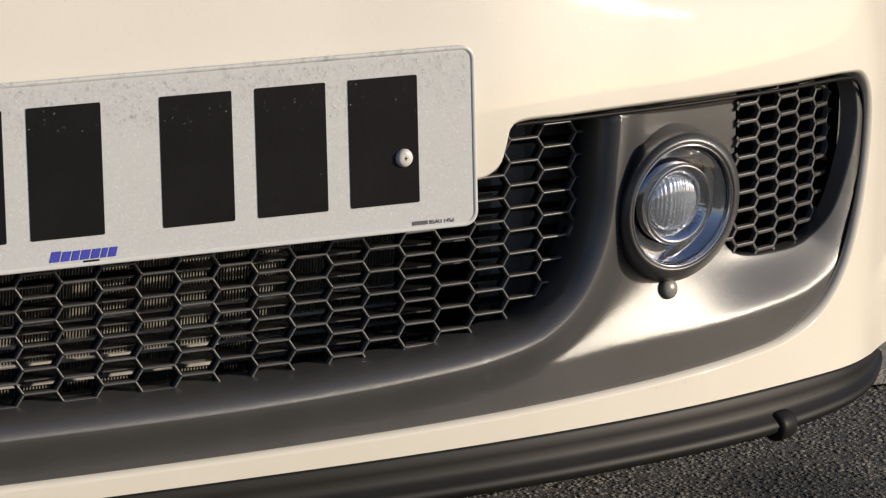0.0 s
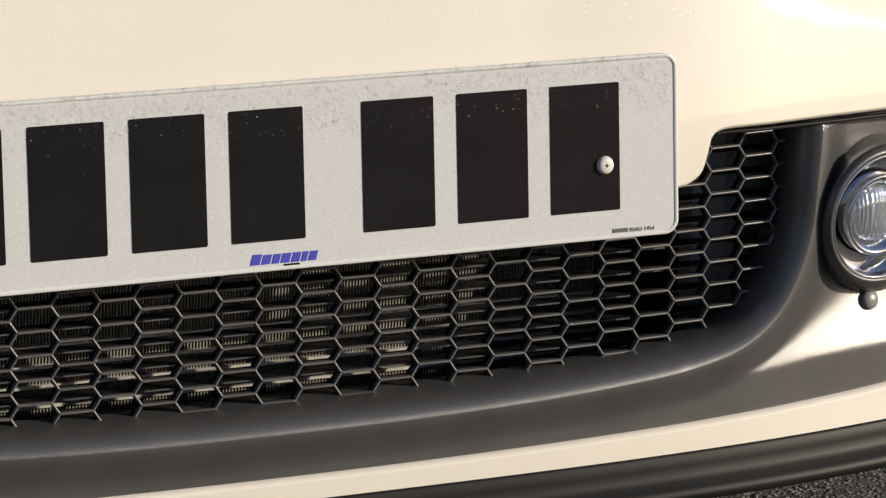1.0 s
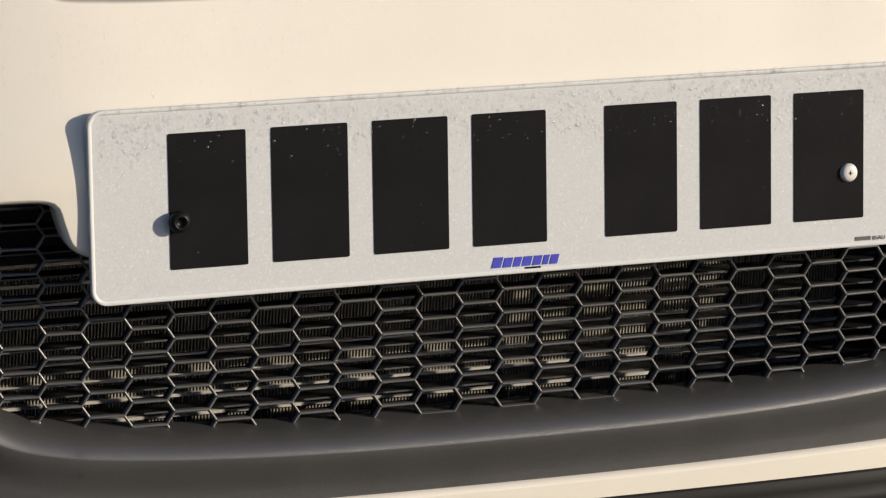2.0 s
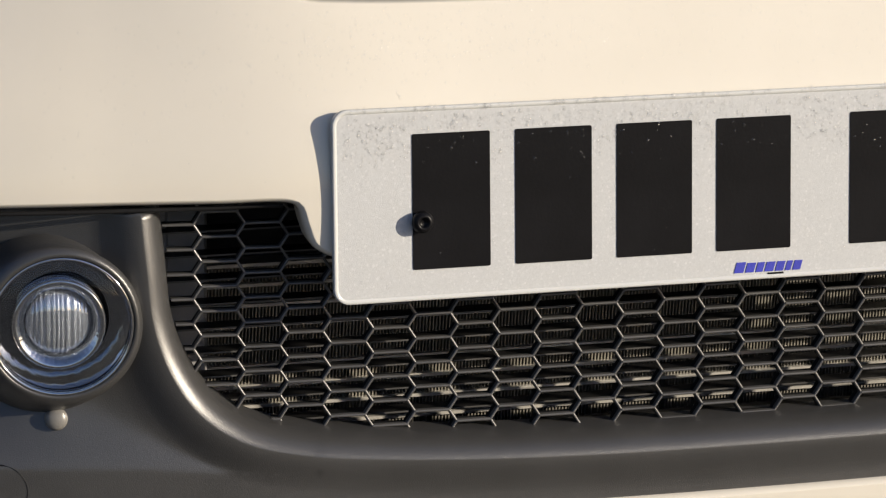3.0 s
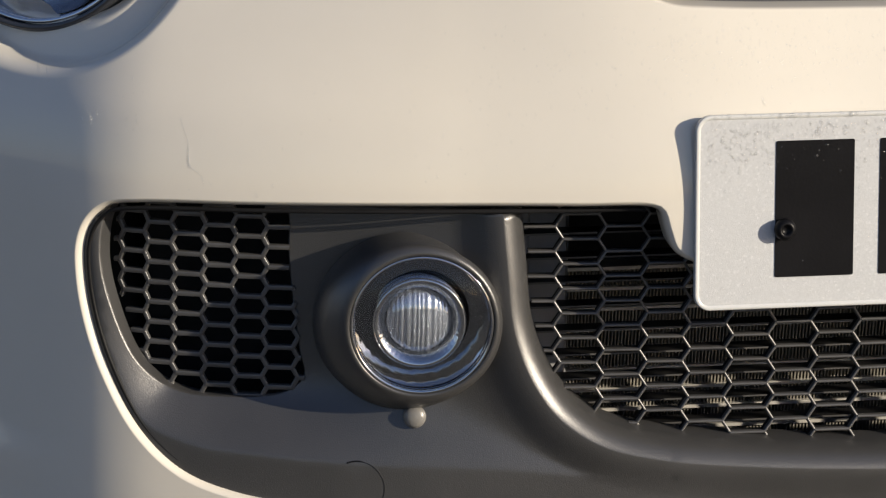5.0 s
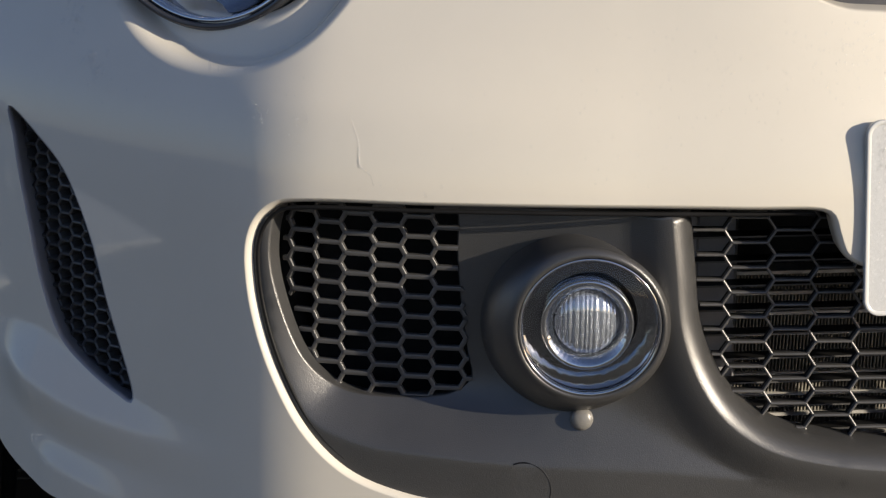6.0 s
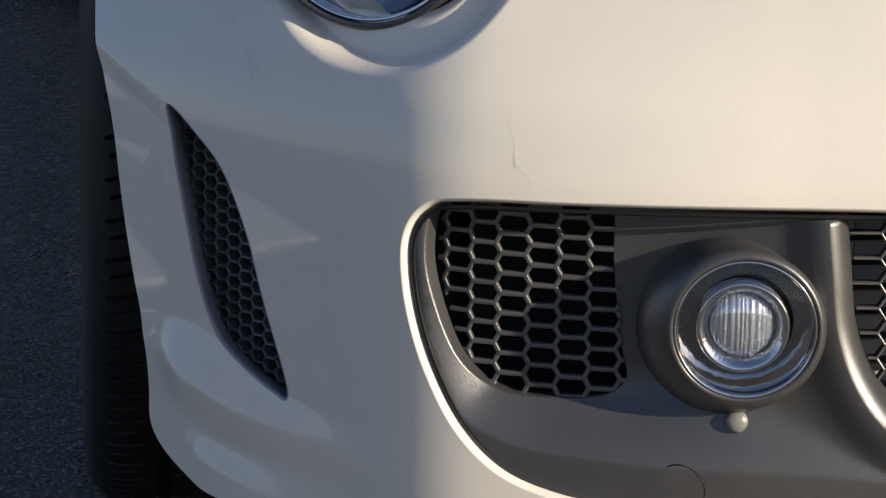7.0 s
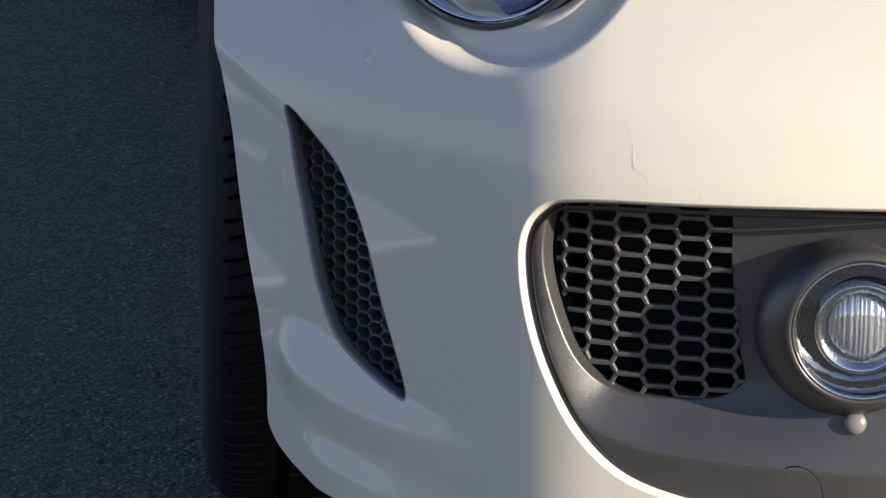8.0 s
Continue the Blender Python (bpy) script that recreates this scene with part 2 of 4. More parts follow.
from mathutils.geometry import delaunay_2d_cdt


def sheet(name, outer, holes, lines, step, depth, material, parent, rims=(), label="", dense=()):
    """A skin over the nose inside an outline, with holes. rims: (outline, [(inset, extra depth), ...]) rolled-back edges of holes."""
    lo, hi = outer.min(0), outer.max(0)
    gs, gz = np.meshgrid(np.arange(lo[0], hi[0], step), np.arange(lo[1], hi[1], step))
    gs[1::2] += step / 2
    pts = np.stack([gs.ravel(), gz.ravel()], 1)
    for s0, s1, z0, z1, fine in dense:       # stretches with a finer net
        pts = pts[~((pts[:, 0] > s0) & (pts[:, 0] < s1) & (pts[:, 1] > z0) & (pts[:, 1] < z1))]
        fs, fz = np.meshgrid(np.arange(s0, s1, fine), np.arange(z0, z1, fine))
        fs[1::2] += fine / 2
        pts = np.vstack([pts, np.stack([fs.ravel(), fz.ravel()], 1)])
    keep = within(outer, pts)
    for h in holes:
        keep &= ~within(h, pts)
    pts = pts[keep]
    bounds = [(outer, True)] + [(h, True) for h in holes] + [(k, False) for k in lines]
    for b, closed in bounds:
        near = (pts[:, 0] > b[:, 0].min() - step) & (pts[:, 0] < b[:, 0].max() + step) & (pts[:, 1] > b[:, 1].min() - step) & (pts[:, 1] < b[:, 1].max() + step)
        far = np.ones(len(pts), bool)
        far[near] = gap(b, pts[near], closed) > 0.5 * step
        pts = pts[far]
    all_pts, edges = [pts], []
    base = len(pts)
    for b, closed in bounds:
        m = len(b)
        edges += [(base + i, base + (i + 1) % m) for i in range(m if closed else m - 1)]
        all_pts.append(b)
        base += m
    coords = [Vector(p) for p in np.concatenate(all_pts)]
    flat, _, tris, _, _, _ = delaunay_2d_cdt(coords, edges, [], 0, 1e-6)
    flat = np.array([tuple(v) for v in flat])
    tris = np.array([tuple(t) for t in tris])
    mid = flat[tris].mean(1)
    ok = within(outer, mid)
    for h in holes:
        ok &= ~within(h, mid)
    tris = tris[ok]
    a = flat[tris]
    turn = (a[:, 1, 0] - a[:, 0, 0]) * (a[:, 2, 1] - a[:, 0, 1]) - (a[:, 1, 1] - a[:, 0, 1]) * (a[:, 2, 0] - a[:, 0, 0])
    tris[turn < 0] = tris[turn < 0][:, ::-1]
    s, z = flat[:, 0], flat[:, 1]
    verts = list(nose(s, z, depth(s, z)))
    normals = list(nose_normal(s, z, depth))
    faces = [tuple(t) for t in tris]
    for poly, steps in rims:
        m = len(poly)
        rings = []
        for inset, extra in [(0.0, 0.0)] + list(steps):
            p = shifted(poly, inset)
            d0 = depth(poly[:, 0], poly[:, 1])
            rings.append(nose(p[:, 0], p[:, 1], d0 + extra))
        start = len(verts)
        for k, ring in enumerate(rings):
            ahead = np.roll(ring, -1, 0) - np.roll(ring, 1, 0)
            other = rings[min(k + 1, len(rings) - 1)] - rings[max(k - 1, 0)]
            nn = np.cross(ahead, other)
            nn /= np.linalg.norm(nn, axis=1, keepdims=True) + 1e-12
            if k == 0:
                nn = nose_normal(poly[:, 0], poly[:, 1], depth)
                first_nn = nn
            elif np.sum(nn * first_nn) < 0 and k == 1:
                nn = -nn
            if k > 1 and np.sum(nn * normals_last) < 0:
                nn = -nn
            normals_last = nn
            verts += list(ring)
            normals += list(nn)
        for k in range(len(rings) - 1):
            for i in range(m):
                j = (i + 1) % m
                f = (start + k * m + i, start + k * m + j, start + (k + 1) * m + j, start + (k + 1) * m + i)
                e1, e2 = np.asarray(verts[f[1]]) - verts[f[0]], np.asarray(verts[f[3]]) - verts[f[0]]
                if np.dot(np.cross(e1, e2), normals[f[0]] + normals[f[2]]) < 0:
                    f = f[::-1]
                faces.append(f)
    ob = mesh_ob(name, verts, faces, material, parent, label)
    ob.data.normals_split_custom_set_from_vertices([tuple(map(float, v)) for v in normals])
    return ob


def hex_grille(name, outline, pitch, rise, bar, rib, front, back, origin, material, parent, label="", flat=0.0):
    """A moulded grille of flattened hexagons within an outline."""
    lo, hi = outline.min(0), outline.max(0)
    segs = []
    s0, z0 = origin
    for k in range(int((lo[0] - s0) / pitch) - 2, int((hi[0] - s0) / pitch) + 3):
        for j in range(int((lo[1] - z0) / rise) - 2, int((hi[1] - z0) / rise) + 3):
            s, z = s0 + k * pitch, z0 + j * rise + (rise / 2 if k % 2 else 0)
            right = s + pitch - bar / 2
            segs.append(((s - bar / 2, z), (s + bar / 2, z), 0))
            segs.append(((s + bar / 2, z), (right, z + rise / 2), 1))
            segs.append(((s + bar / 2, z), (right, z - rise / 2), 2))
    verts, faces = [], []
    for a, b, kind in segs:
        a, b = np.array(a), np.array(b)
        t = np.linspace(0, 1, 9)
        run = a + t[:, None] * (b - a)
        inside = within(outline, run)
        if not inside.any():
            continue
        a, b = run[inside][0], run[inside][-1]
        if np.linalg.norm(b - a) < 1e-4:
            continue
        along = (b - a) / np.linalg.norm(b - a)
        across = np.array([-along[1], along[0]])
        f = front + 0.00025 * kind
        k = 0.5 * (1 - flat)           # the part of the half width that is rounded
        section = [(0.5, back)] + [(math.copysign(0.5 - k, g) * (g != 0) + k * math.sin(radians(g)), f + k * rib * (1 - math.cos(radians(g)))) for g in (90, 60, 30, 1, -1, -30, -60, -90)] + [(-0.5, back)]
        m = len(section)
        start = len(verts)
        for end in (a, b):
            for w, d in section:
                p = end + across * w * rib
                verts.append(nose(p[0], p[1], d))
        for i in range(m - 1):
            faces.append((start + i, start + i + 1, start + m + 1 + i, start + m + i))
    return mesh_ob(name, verts, faces, material, parent, label)


# ---- outlines on the nose ----
OPENING = spline(both_sides([(0, 0.349), (0.12, 0.349), (0.25, 0.349), (0.264, 0.3505), (0.2745, 0.357), (0.2795, 0.369), (0.2830, 0.3795),
                             (0.2880, 0.3820), (0.33, 0.3822), (0.42, 0.3815), (0.51, 0.3802), (0.580, 0.3785), (0.597, 0.3755), (0.608, 0.366), (0.6135, 0.352),
                             (0.6130, 0.330), (0.6075, 0.305), (0.597, 0.278), (0.578, 0.246), (0.553, 0.2235), (0.520, 0.2115), (0.476, 0.206),
                             (0.331, 0.199), (0.16, 0.1952), (0, 0.1940)]), 0.003)
RIDGE = spline(both_sides([(0, 0.40), (0.2, 0.40), (0.355, 0.40), (0.3720, 0.39), (0.3715, 0.375), (0.3685, 0.345), (0.3645, 0.311), (0.3545, 0.2825),
                           (0.3385, 0.2595), (0.3135, 0.2425), (0.28, 0.2335), (0.22, 0.2275), (0.12, 0.2230), (0, 0.2218)]), 0.003)
POD = spline([(0.27, 0.2185), (0.3329, 0.2233), (0.3705, 0.2266), (0.4338, 0.2284), (0.4994, 0.2326), (0.5493, 0.2385), (0.580, 0.2525), (0.598, 0.285),
              (0.6065, 0.325), (0.610, 0.37), (0.610, 0.42)], 0.004, closed=False)
POD_AREA = np.vstack([POD, [(0.27, 0.425)]])
SIDE_HOLE = spline([(0.4955, 0.377), (0.4935, 0.345), (0.4905, 0.316), (0.4865, 0.289), (0.4840, 0.276), (0.4945, 0.2665), (0.527, 0.2625), (0.562, 0.2665),
                    (0.584, 0.284), (0.600, 0.320), (0.605, 0.348), (0.601, 0.372), (0.590, 0.3825), (0.55, 0.3835), (0.505, 0.3835)], 0.003)
DUCT = spline([(0.801, 0.4065), (0.770, 0.391), (0.750, 0.375), (0.731, 0.343), (0.717, 0.304), (0.6970, 0.2445), (0.708, 0.2475), (0.731, 0.258),
               (0.754, 0.274), (0.769, 0.302), (0.784, 0.351), (0.795, 0.385)], 0.003)
SLOT = spline([(-0.295, 0.502), (-0.280, 0.4930), (-0.25, 0.4900), (0, 0.4885), (0.25, 0.4900), (0.280, 0.4930), (0.295, 0.502), (0.286, 0.53),
               (0, 0.533), (-0.286, 0.53)], 0.005)
LAMP_S, LAMP_Z = 0.656, 0.5405         # the main lamp's middle on the nose
_a = np.linspace(0, 2 * math.pi, 140, endpoint=False)
DISH = np.stack([LAMP_S + 0.111 * np.cos(_a), LAMP_Z + 0.0995 * np.sin(_a)], 1)
FOG_S, FOG_Z = 0.4185, 0.317
FOG_HOLE = np.stack([FOG_S + 0.040 * np.cos(_a), FOG_Z + 0.039 * np.sin(_a)], 1)
SKIN = spline(both_sides([(0, 0.64), (0.5, 0.64), (1.0, 0.64), (1.10, 0.635), (1.08, 0.61), (1.0, 0.56), (0.93, 0.502), (0.889, 0.455), (0.866, 0.417),
                          (0.850, 0.385), (0.838, 0.342), (0.826, 0.298), (0.814, 0.255), (0.811, 0.230), (0.810, 0.211), (0.803, 0.201), (0.785, 0.191),
                          (0.744, 0.1785), (0.66, 0.177), (0.3, 0.177), (0, 0.177)]), 0.004)


def shelf_edge(q):
    return np.interp(q, [0.62, 0.6575, 0.69, 0.7225, 0.741, 0.760, 0.778, 0.7925, 0.82], [0.2210, 0.2240, 0.2282, 0.2335, 0.2380, 0.2445, 0.2512, 0.2570, 0.2650])


def scoop_foot(q):
    return np.interp(q, [0.60, 0.66, 0.7075, 0.735, 0.7625, 0.7775], [0.171, 0.1765, 0.1860, 0.1935, 0.2015, 0.2110])


def skin_depth(s, z):
    """Ledges of the painted skin, in metres behind (or, below zero, before) the plain nose."""
    q = np.abs(s)
    # the shelf under the duct: an upturned step with a crisp lower edge
    low = shelf_edge(q)
    rise = np.interp(q, [0.62, 0.66, 0.69, 0.7225, 0.75, 0.77, 0.79, 0.82], [0.012, 0.014, 0.018, 0.023, 0.029, 0.030, 0.024, 0.012])
    most = 0.40 * rise * smoothstep((q - 0.615) / 0.11) * (1 - 0.75 * smoothstep((q - 0.775) / 0.04))
    d = -most * np.clip((low + rise - z) / rise, 0, 1) ** 1.15 + 0.45 * most * smoothstep((low - z) / 0.03)
    # a second, lower scoop that runs out to a point
    top = np.interp(q, [0.60, 0.6575, 0.70, 0.735, 0.76, 0.78], [0.200, 0.2050, 0.2085, 0.2115, 0.2150, 0.2165])
    foot = scoop_foot(q)
    d = d - 0.30 * (top - foot) * smoothstep((0.782 - q) / 0.03) * smoothstep((q - 0.655) / 0.09) * np.clip((top - z) / (top - foot), 0, 1) ** 1.3
    crease = np.interp(q, [0.78, 0.800, 0.832, 0.867, 0.95], [0.398, 0.406, 0.418, 0.432, 0.455])
    d = d + 0.0030 * smoothstep((crease - z) / 0.016) * smoothstep((q - 0.77) / 0.05) * smoothstep((z - 0.30) / 0.10)
    # a soft fold over the grille that dies out towards the middle
    fold = np.logaddexp(0, (z - 0.432) / 0.005) * 0.005
    d = d + 0.24 * fold * smoothstep((q - 0.30) / 0.25)
    # raised middle panel over the plate
    d = d - (0.003 + 0.0030 * smoothstep((q - 0.16) / 0.11)) * smoothstep((0.400 - q) / 0.13) * smoothstep((z - 0.32) / 0.03)
    return d


def surround_depth(s, z):
    """The black surround: a flush ridge, with a pod sunk behind it on each side that deepens outwards."""
    shape = np.shape(s)
    q = np.abs(np.ravel(s))
    pts = np.stack([q, np.ravel(z)], 1)
    full = np.stack([np.ravel(s), np.ravel(z)], 1)
    away = gap(RIDGE, full)
    d = 0.005 * smoothstep(away / 0.022)
    g = gap(POD, pts, closed=False) * within(POD_AREA, pts)
    most = 0.0003 + 0.0257 * smoothstep((q - 0.305) / 0.19) * (0.48 + 0.52 * smoothstep(away / 0.03))
    g = g * g / (g + 0.0035)
    x = (0.36 + 0.44 * smoothstep((q - 0.41) / 0.10)) * g / most
    d = d * (1 - smoothstep(g / 0.06) * 0.5) + most * x / (1 + x ** 6) ** (1 / 6)
    # the top runs back under the painted edge
    d = d + 0.030 * smoothstep((pts[:, 1] - 0.3770) / 0.007)
    return d.reshape(shape)


# ---- ground ----
def ground():
    n = 60
    edge = 2500.0
    # a sheet of squares that grow away from the car
    run = np.sinh(np.linspace(-1, 1, n) * 7.5)
    run = run / run[-1] * edge
    verts = [(x, y, 0) for y in run for x in run]
    faces = [(j * n + i, j * n + i + 1, (j + 1) * n + i + 1, (j + 1) * n + i) for j in range(n - 1) for i in range(n - 1)]
    ob = mesh_ob("ground", verts, faces, ASPHALT, smooth=False)
    return tagged(ob, "worn grey asphalt of a car park", "ground", kind="structure")


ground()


def chippings():
    """Stone chippings bedded in the asphalt where it is seen close."""
    rng = np.random.default_rng(12)
    base = bmesh.new()
    bmesh.ops.create_icosphere(base, subdivisions=1, radius=1)
    v0 = np.array([v.co[:] for v in base.verts])
    f0 = np.array([[v.index for v in f.verts] for f in base.faces])
    base.free()
    spots = []
    for x0, x1, y0, y1, pitch in ((0.42, 1.02, 0.10, 0.78, 0.0042), (-1.30, -0.70, 0.75, 3.10, 0.0054)):
        gx, gy = np.meshgrid(np.arange(x0, x1, pitch), np.arange(y0, y1, pitch))
        at = np.stack([gx.ravel(), gy.ravel()], 1) + rng.uniform(-0.45, 0.45, (gx.size, 2)) * pitch
        at = at[rng.random(len(at)) < 0.86]
        spots.append(np.c_[at, np.full(len(at), pitch)])
    spots = np.vstack(spots)
    n = len(spots)
    size = spots[:, 2] * rng.uniform(0.42, 0.78, n)
    turn = rng.uniform(0, 2 * math.pi, n)
    shape = rng.uniform(0.7, 1.25, (n, 3)) * [1, 1, 0.34]
    v = v0[None] * shape[:, None] * (1 + rng.uniform(-0.30, 0.30, (n, len(v0), 1)))
    c, s = np.cos(turn)[:, None], np.sin(turn)[:, None]
    x, y = v[..., 0] * c - v[..., 1] * s, v[..., 0] * s + v[..., 1] * c
    co = np.stack([x * size[:, None] + spots[:, :1], y * size[:, None] + spots[:, 1:2], v[..., 2] * size[:, None] + rng.uniform(-0.30, -0.02, n)[:, None] * size[:, None]], -1)
    faces = (f0[None] + (np.arange(n) * len(v0))[:, None, None]).reshape(-1, 3)
    me = bpy.data.meshes.new("chippings")
    me.vertices.add(n * len(v0))
    me.vertices.foreach_set("co", co.ravel())
    me.loops.add(faces.size)
    me.loops.foreach_set("vertex_index", faces.ravel())
    me.polygons.add(len(faces))
    me.polygons.foreach_set("loop_start", np.arange(0, faces.size, 3))
    me.update(calc_edges=True)
    me.materials.append(STONE)
    tagged(new("chippings", me), "small grey stone chippings in the asphalt", "gravel", kind="stuff")


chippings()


def road_line(x0, y0, length, wide):
    """One stroke of a hatched white road marking, which the shaded paint mirrors; its edges are worn."""
    rng = random.Random(3)
    n = 60
    along, across = np.array([-0.93, 0.37]), np.array([0.37, 0.93])
    verts = []
    for i in range(n + 1):
        at = np.array([x0, y0]) + along * length * (i / n) ** 1.6
        for half in (-0.5, 0.5):
            p = at + across * (half * wide + rng.uniform(-0.004, 0.004))
            verts += [(p[0], p[1], 0.0), (p[0], p[1], 0.006)]
    faces = []
    for i in range(n):
        b = 4 * i
        faces += [(b + 1, b + 3, b + 7, b + 5), (b, b + 1, b + 5, b + 4), (b + 3, b + 2, b + 6, b + 7)]
    faces += [(0, 2, 3, 1), (4 * n + 1, 4 * n + 3, 4 * n + 2, 4 * n)]
    ob = mesh_ob("road_marking", verts, faces, LINE_PAINT, smooth=False)
    tagged(ob, "white painted hatching stroke on the asphalt", "road marking", kind="structure")


road_line(-2.12, 0.03, 3.4, 0.20)
road_line(-1.90, 0.48, 3.4, 0.16)


def worn_patch():
    """Pale bare concrete beside the asphalt, with a ragged edge."""
    rng = random.Random(8)
    rim = []
    for i in range(40):
        x = 0.78 + i * 0.06
        rim.append((x, 0.575 - 0.35 * (x - 0.9) + rng.uniform(-0.012, 0.012) if x > 0.86 else 0.60, 0.004))
    verts = rim + [(x, 3.4, 0.004) for x, _, _ in rim]
    faces = [(i, i + 1, 41 + i, 40 + i) for i in range(39)]
    ob = mesh_ob("concrete_patch", verts, faces, CONCRETE, smooth=False)
    tagged(ob, "pale worn concrete beside the asphalt", "ground", kind="structure")


worn_patch()

# ---- the car ----
car = tagged(new("car"), "cream hatchback with black lower grille, wet with raindrops, parked on asphalt", "car")

EDGE = [(0.0008, 0.0004), (0.0021, 0.0016), (0.0032, 0.0040), (0.0037, 0.0085), (0.0037, 0.022)]
SHARP = [(0.0006, 0.0004), (0.0014, 0.0022), (0.0014, 0.02)]
DUCT_L = mirrored(DUCT)
DISH_L = mirrored(DISH)
BOWL = [(0.0010, 0.0002), (0.0026, 0.0010), (0.0045, 0.0028), (0.0060, 0.0055), (0.0070, 0.0085), (0.0078, 0.0118), (0.0090, 0.0148), (0.0110, 0.0162),
        (0.0200, 0.0162), (0.0260, 0.0158), (0.0320, 0.0155), (0.0320, 0.050)]
wide = shifted(OPENING, -0.0030)
_q = np.arange(0.640, 0.8080, 0.003)
_r = np.arange(0.6800, 0.7760, 0.003)
EDGES = [np.stack([side * k, f(k)], 1) for side in (1, -1) for k, f in ((_q, shelf_edge), (_r, scoop_foot))]
bumper = sheet("bumper", SKIN, [wide, DUCT, DUCT_L, SLOT, DISH, DISH_L], EDGES, 0.005, skin_depth, PAINT, car,
               [(wide, EDGE), (SLOT, SHARP), (DISH, BOWL), (DISH_L, BOWL)],
               "glossy cream painted front bumper with raindrops", [(0.64, 0.84, 0.17, 0.30, 0.0020), (-0.84, -0.64, 0.17, 0.30, 0.0020), (0.76, 0.96, 0.37, 0.47, 0.0022), (-0.96, -0.76, 0.37, 0.47, 0.0022)])


def surround():
    side_l, fog_l = mirrored(SIDE_HOLE), mirrored(FOG_HOLE)
    rim = [(0.0010, 0.0002), (0.0028, 0.0010), (0.0050, 0.0025), (0.0072, 0.0046), (0.0092, 0.0073), (0.0107, 0.0105), (0.0118, 0.0145), (0.0128, 0.0205), (0.0134, 0.036)]
    hole_rim = [(0.0006, 0.0004), (0.0012, 0.0020), (0.0012, 0.012)]
    pod_l = mirrored(POD)
    big = spline(both_sides([(0, 0.41), (0.3, 0.41), (0.585, 0.400), (0.618, 0.385), (0.627, 0.352), (0.624, 0.315), (0.610, 0.270), (0.588, 0.238),
                             (0.559, 0.215), (0.522, 0.2035), (0.476, 0.198), (0.331, 0.191), (0.16, 0.1875), (0, 0.1865)]), 0.004)
    return sheet("grille_surround", big, [RIDGE, SIDE_HOLE, side_l, FOG_HOLE, fog_l],
                 [POD[(POD[:, 1] < 0.392)], pod_l[(pod_l[:, 1] < 0.392)]], 0.004, surround_depth, PLASTIC, car,
                 [(RIDGE, rim), (SIDE_HOLE, hole_rim), (side_l, hole_rim)], "satin black textured plastic grille surround",
                 [(0.29, 0.616, 0.214, 0.262, 0.0014), (-0.616, -0.29, 0.214, 0.262, 0.0014)])


surround()


def seal():
    """A thin black rubber seal in the gap between paint and surround."""
    closed = shifted(OPENING, 0.0035)
    for side in (1, -1):
        ring = closed if side > 0 else mirrored(closed)
        keep = (side * ring[:, 0] > 0.290) & (ring[:, 1] > 0.228)
        first = int(np.argmax(keep & ~np.roll(keep, 1)))
        line = np.roll(ring, -first, 0)[:int(keep.sum())]
        ahead = np.gradient(line, axis=0)
        ahead /= np.linalg.norm(ahead, axis=1)[:, None]
        m = len(line)
        thick = 0.0001 + 0.0012 * smoothstep((line[:, 1] - 0.228) / 0.05)
        verts, faces = [], []
        for k in range(8):
            a = 2 * math.pi * k / 8
            p = line + np.stack([-ahead[:, 1], ahead[:, 0]], 1) * (thick * math.cos(a))[:, None]
            verts += list(nose(p[:, 0], p[:, 1], 0.0050 + thick * math.sin(a)))
        for k in range(8):
            for i in range(m - 1):
                faces.append((k * m + i, k * m + i + 1, ((k + 1) % 8) * m + i + 1, ((k + 1) % 8) * m + i))
        mesh_ob("seal", verts, faces, SLAT, car, "thin black rubber seal")


seal()
MIDDLE = shifted(RIDGE, 0.0120)
hex_grille("grille_mesh", MIDDLE, 0.0254, 0.0145, 0.0205, 0.00175, 0.0246, 0.0281, (0.0062, 0.3070), MESH_PLASTIC, car, "black honeycomb plastic mesh")
# Added black web that cuts down the slanting sun reaching the radiator.
hex_grille("sun_blocking_web", MIDDLE, 0.0254, 0.0145, 0.0205, 0.0011, 0.0276, 0.0330, (0.0062, 0.3070), SLAT, car, "matt black web added behind the mesh to block slanting sun")
for side in (1, -1):
    hole = SIDE_HOLE if side > 0 else mirrored(SIDE_HOLE)
    hex_grille("side_mesh", shifted(hole, -0.001), 0.0212 if side > 0 else 0.0183, 0.0117, 0.0170 if side > 0 else 0.0148, 0.0024 if side > 0 else 0.0028, 0.0255, 0.0295,
               (0.5456, 0.3303) if side > 0 else (-0.5723, 0.351), MESH_PLASTIC, car,
               "black honeycomb plastic mesh", 0.55)


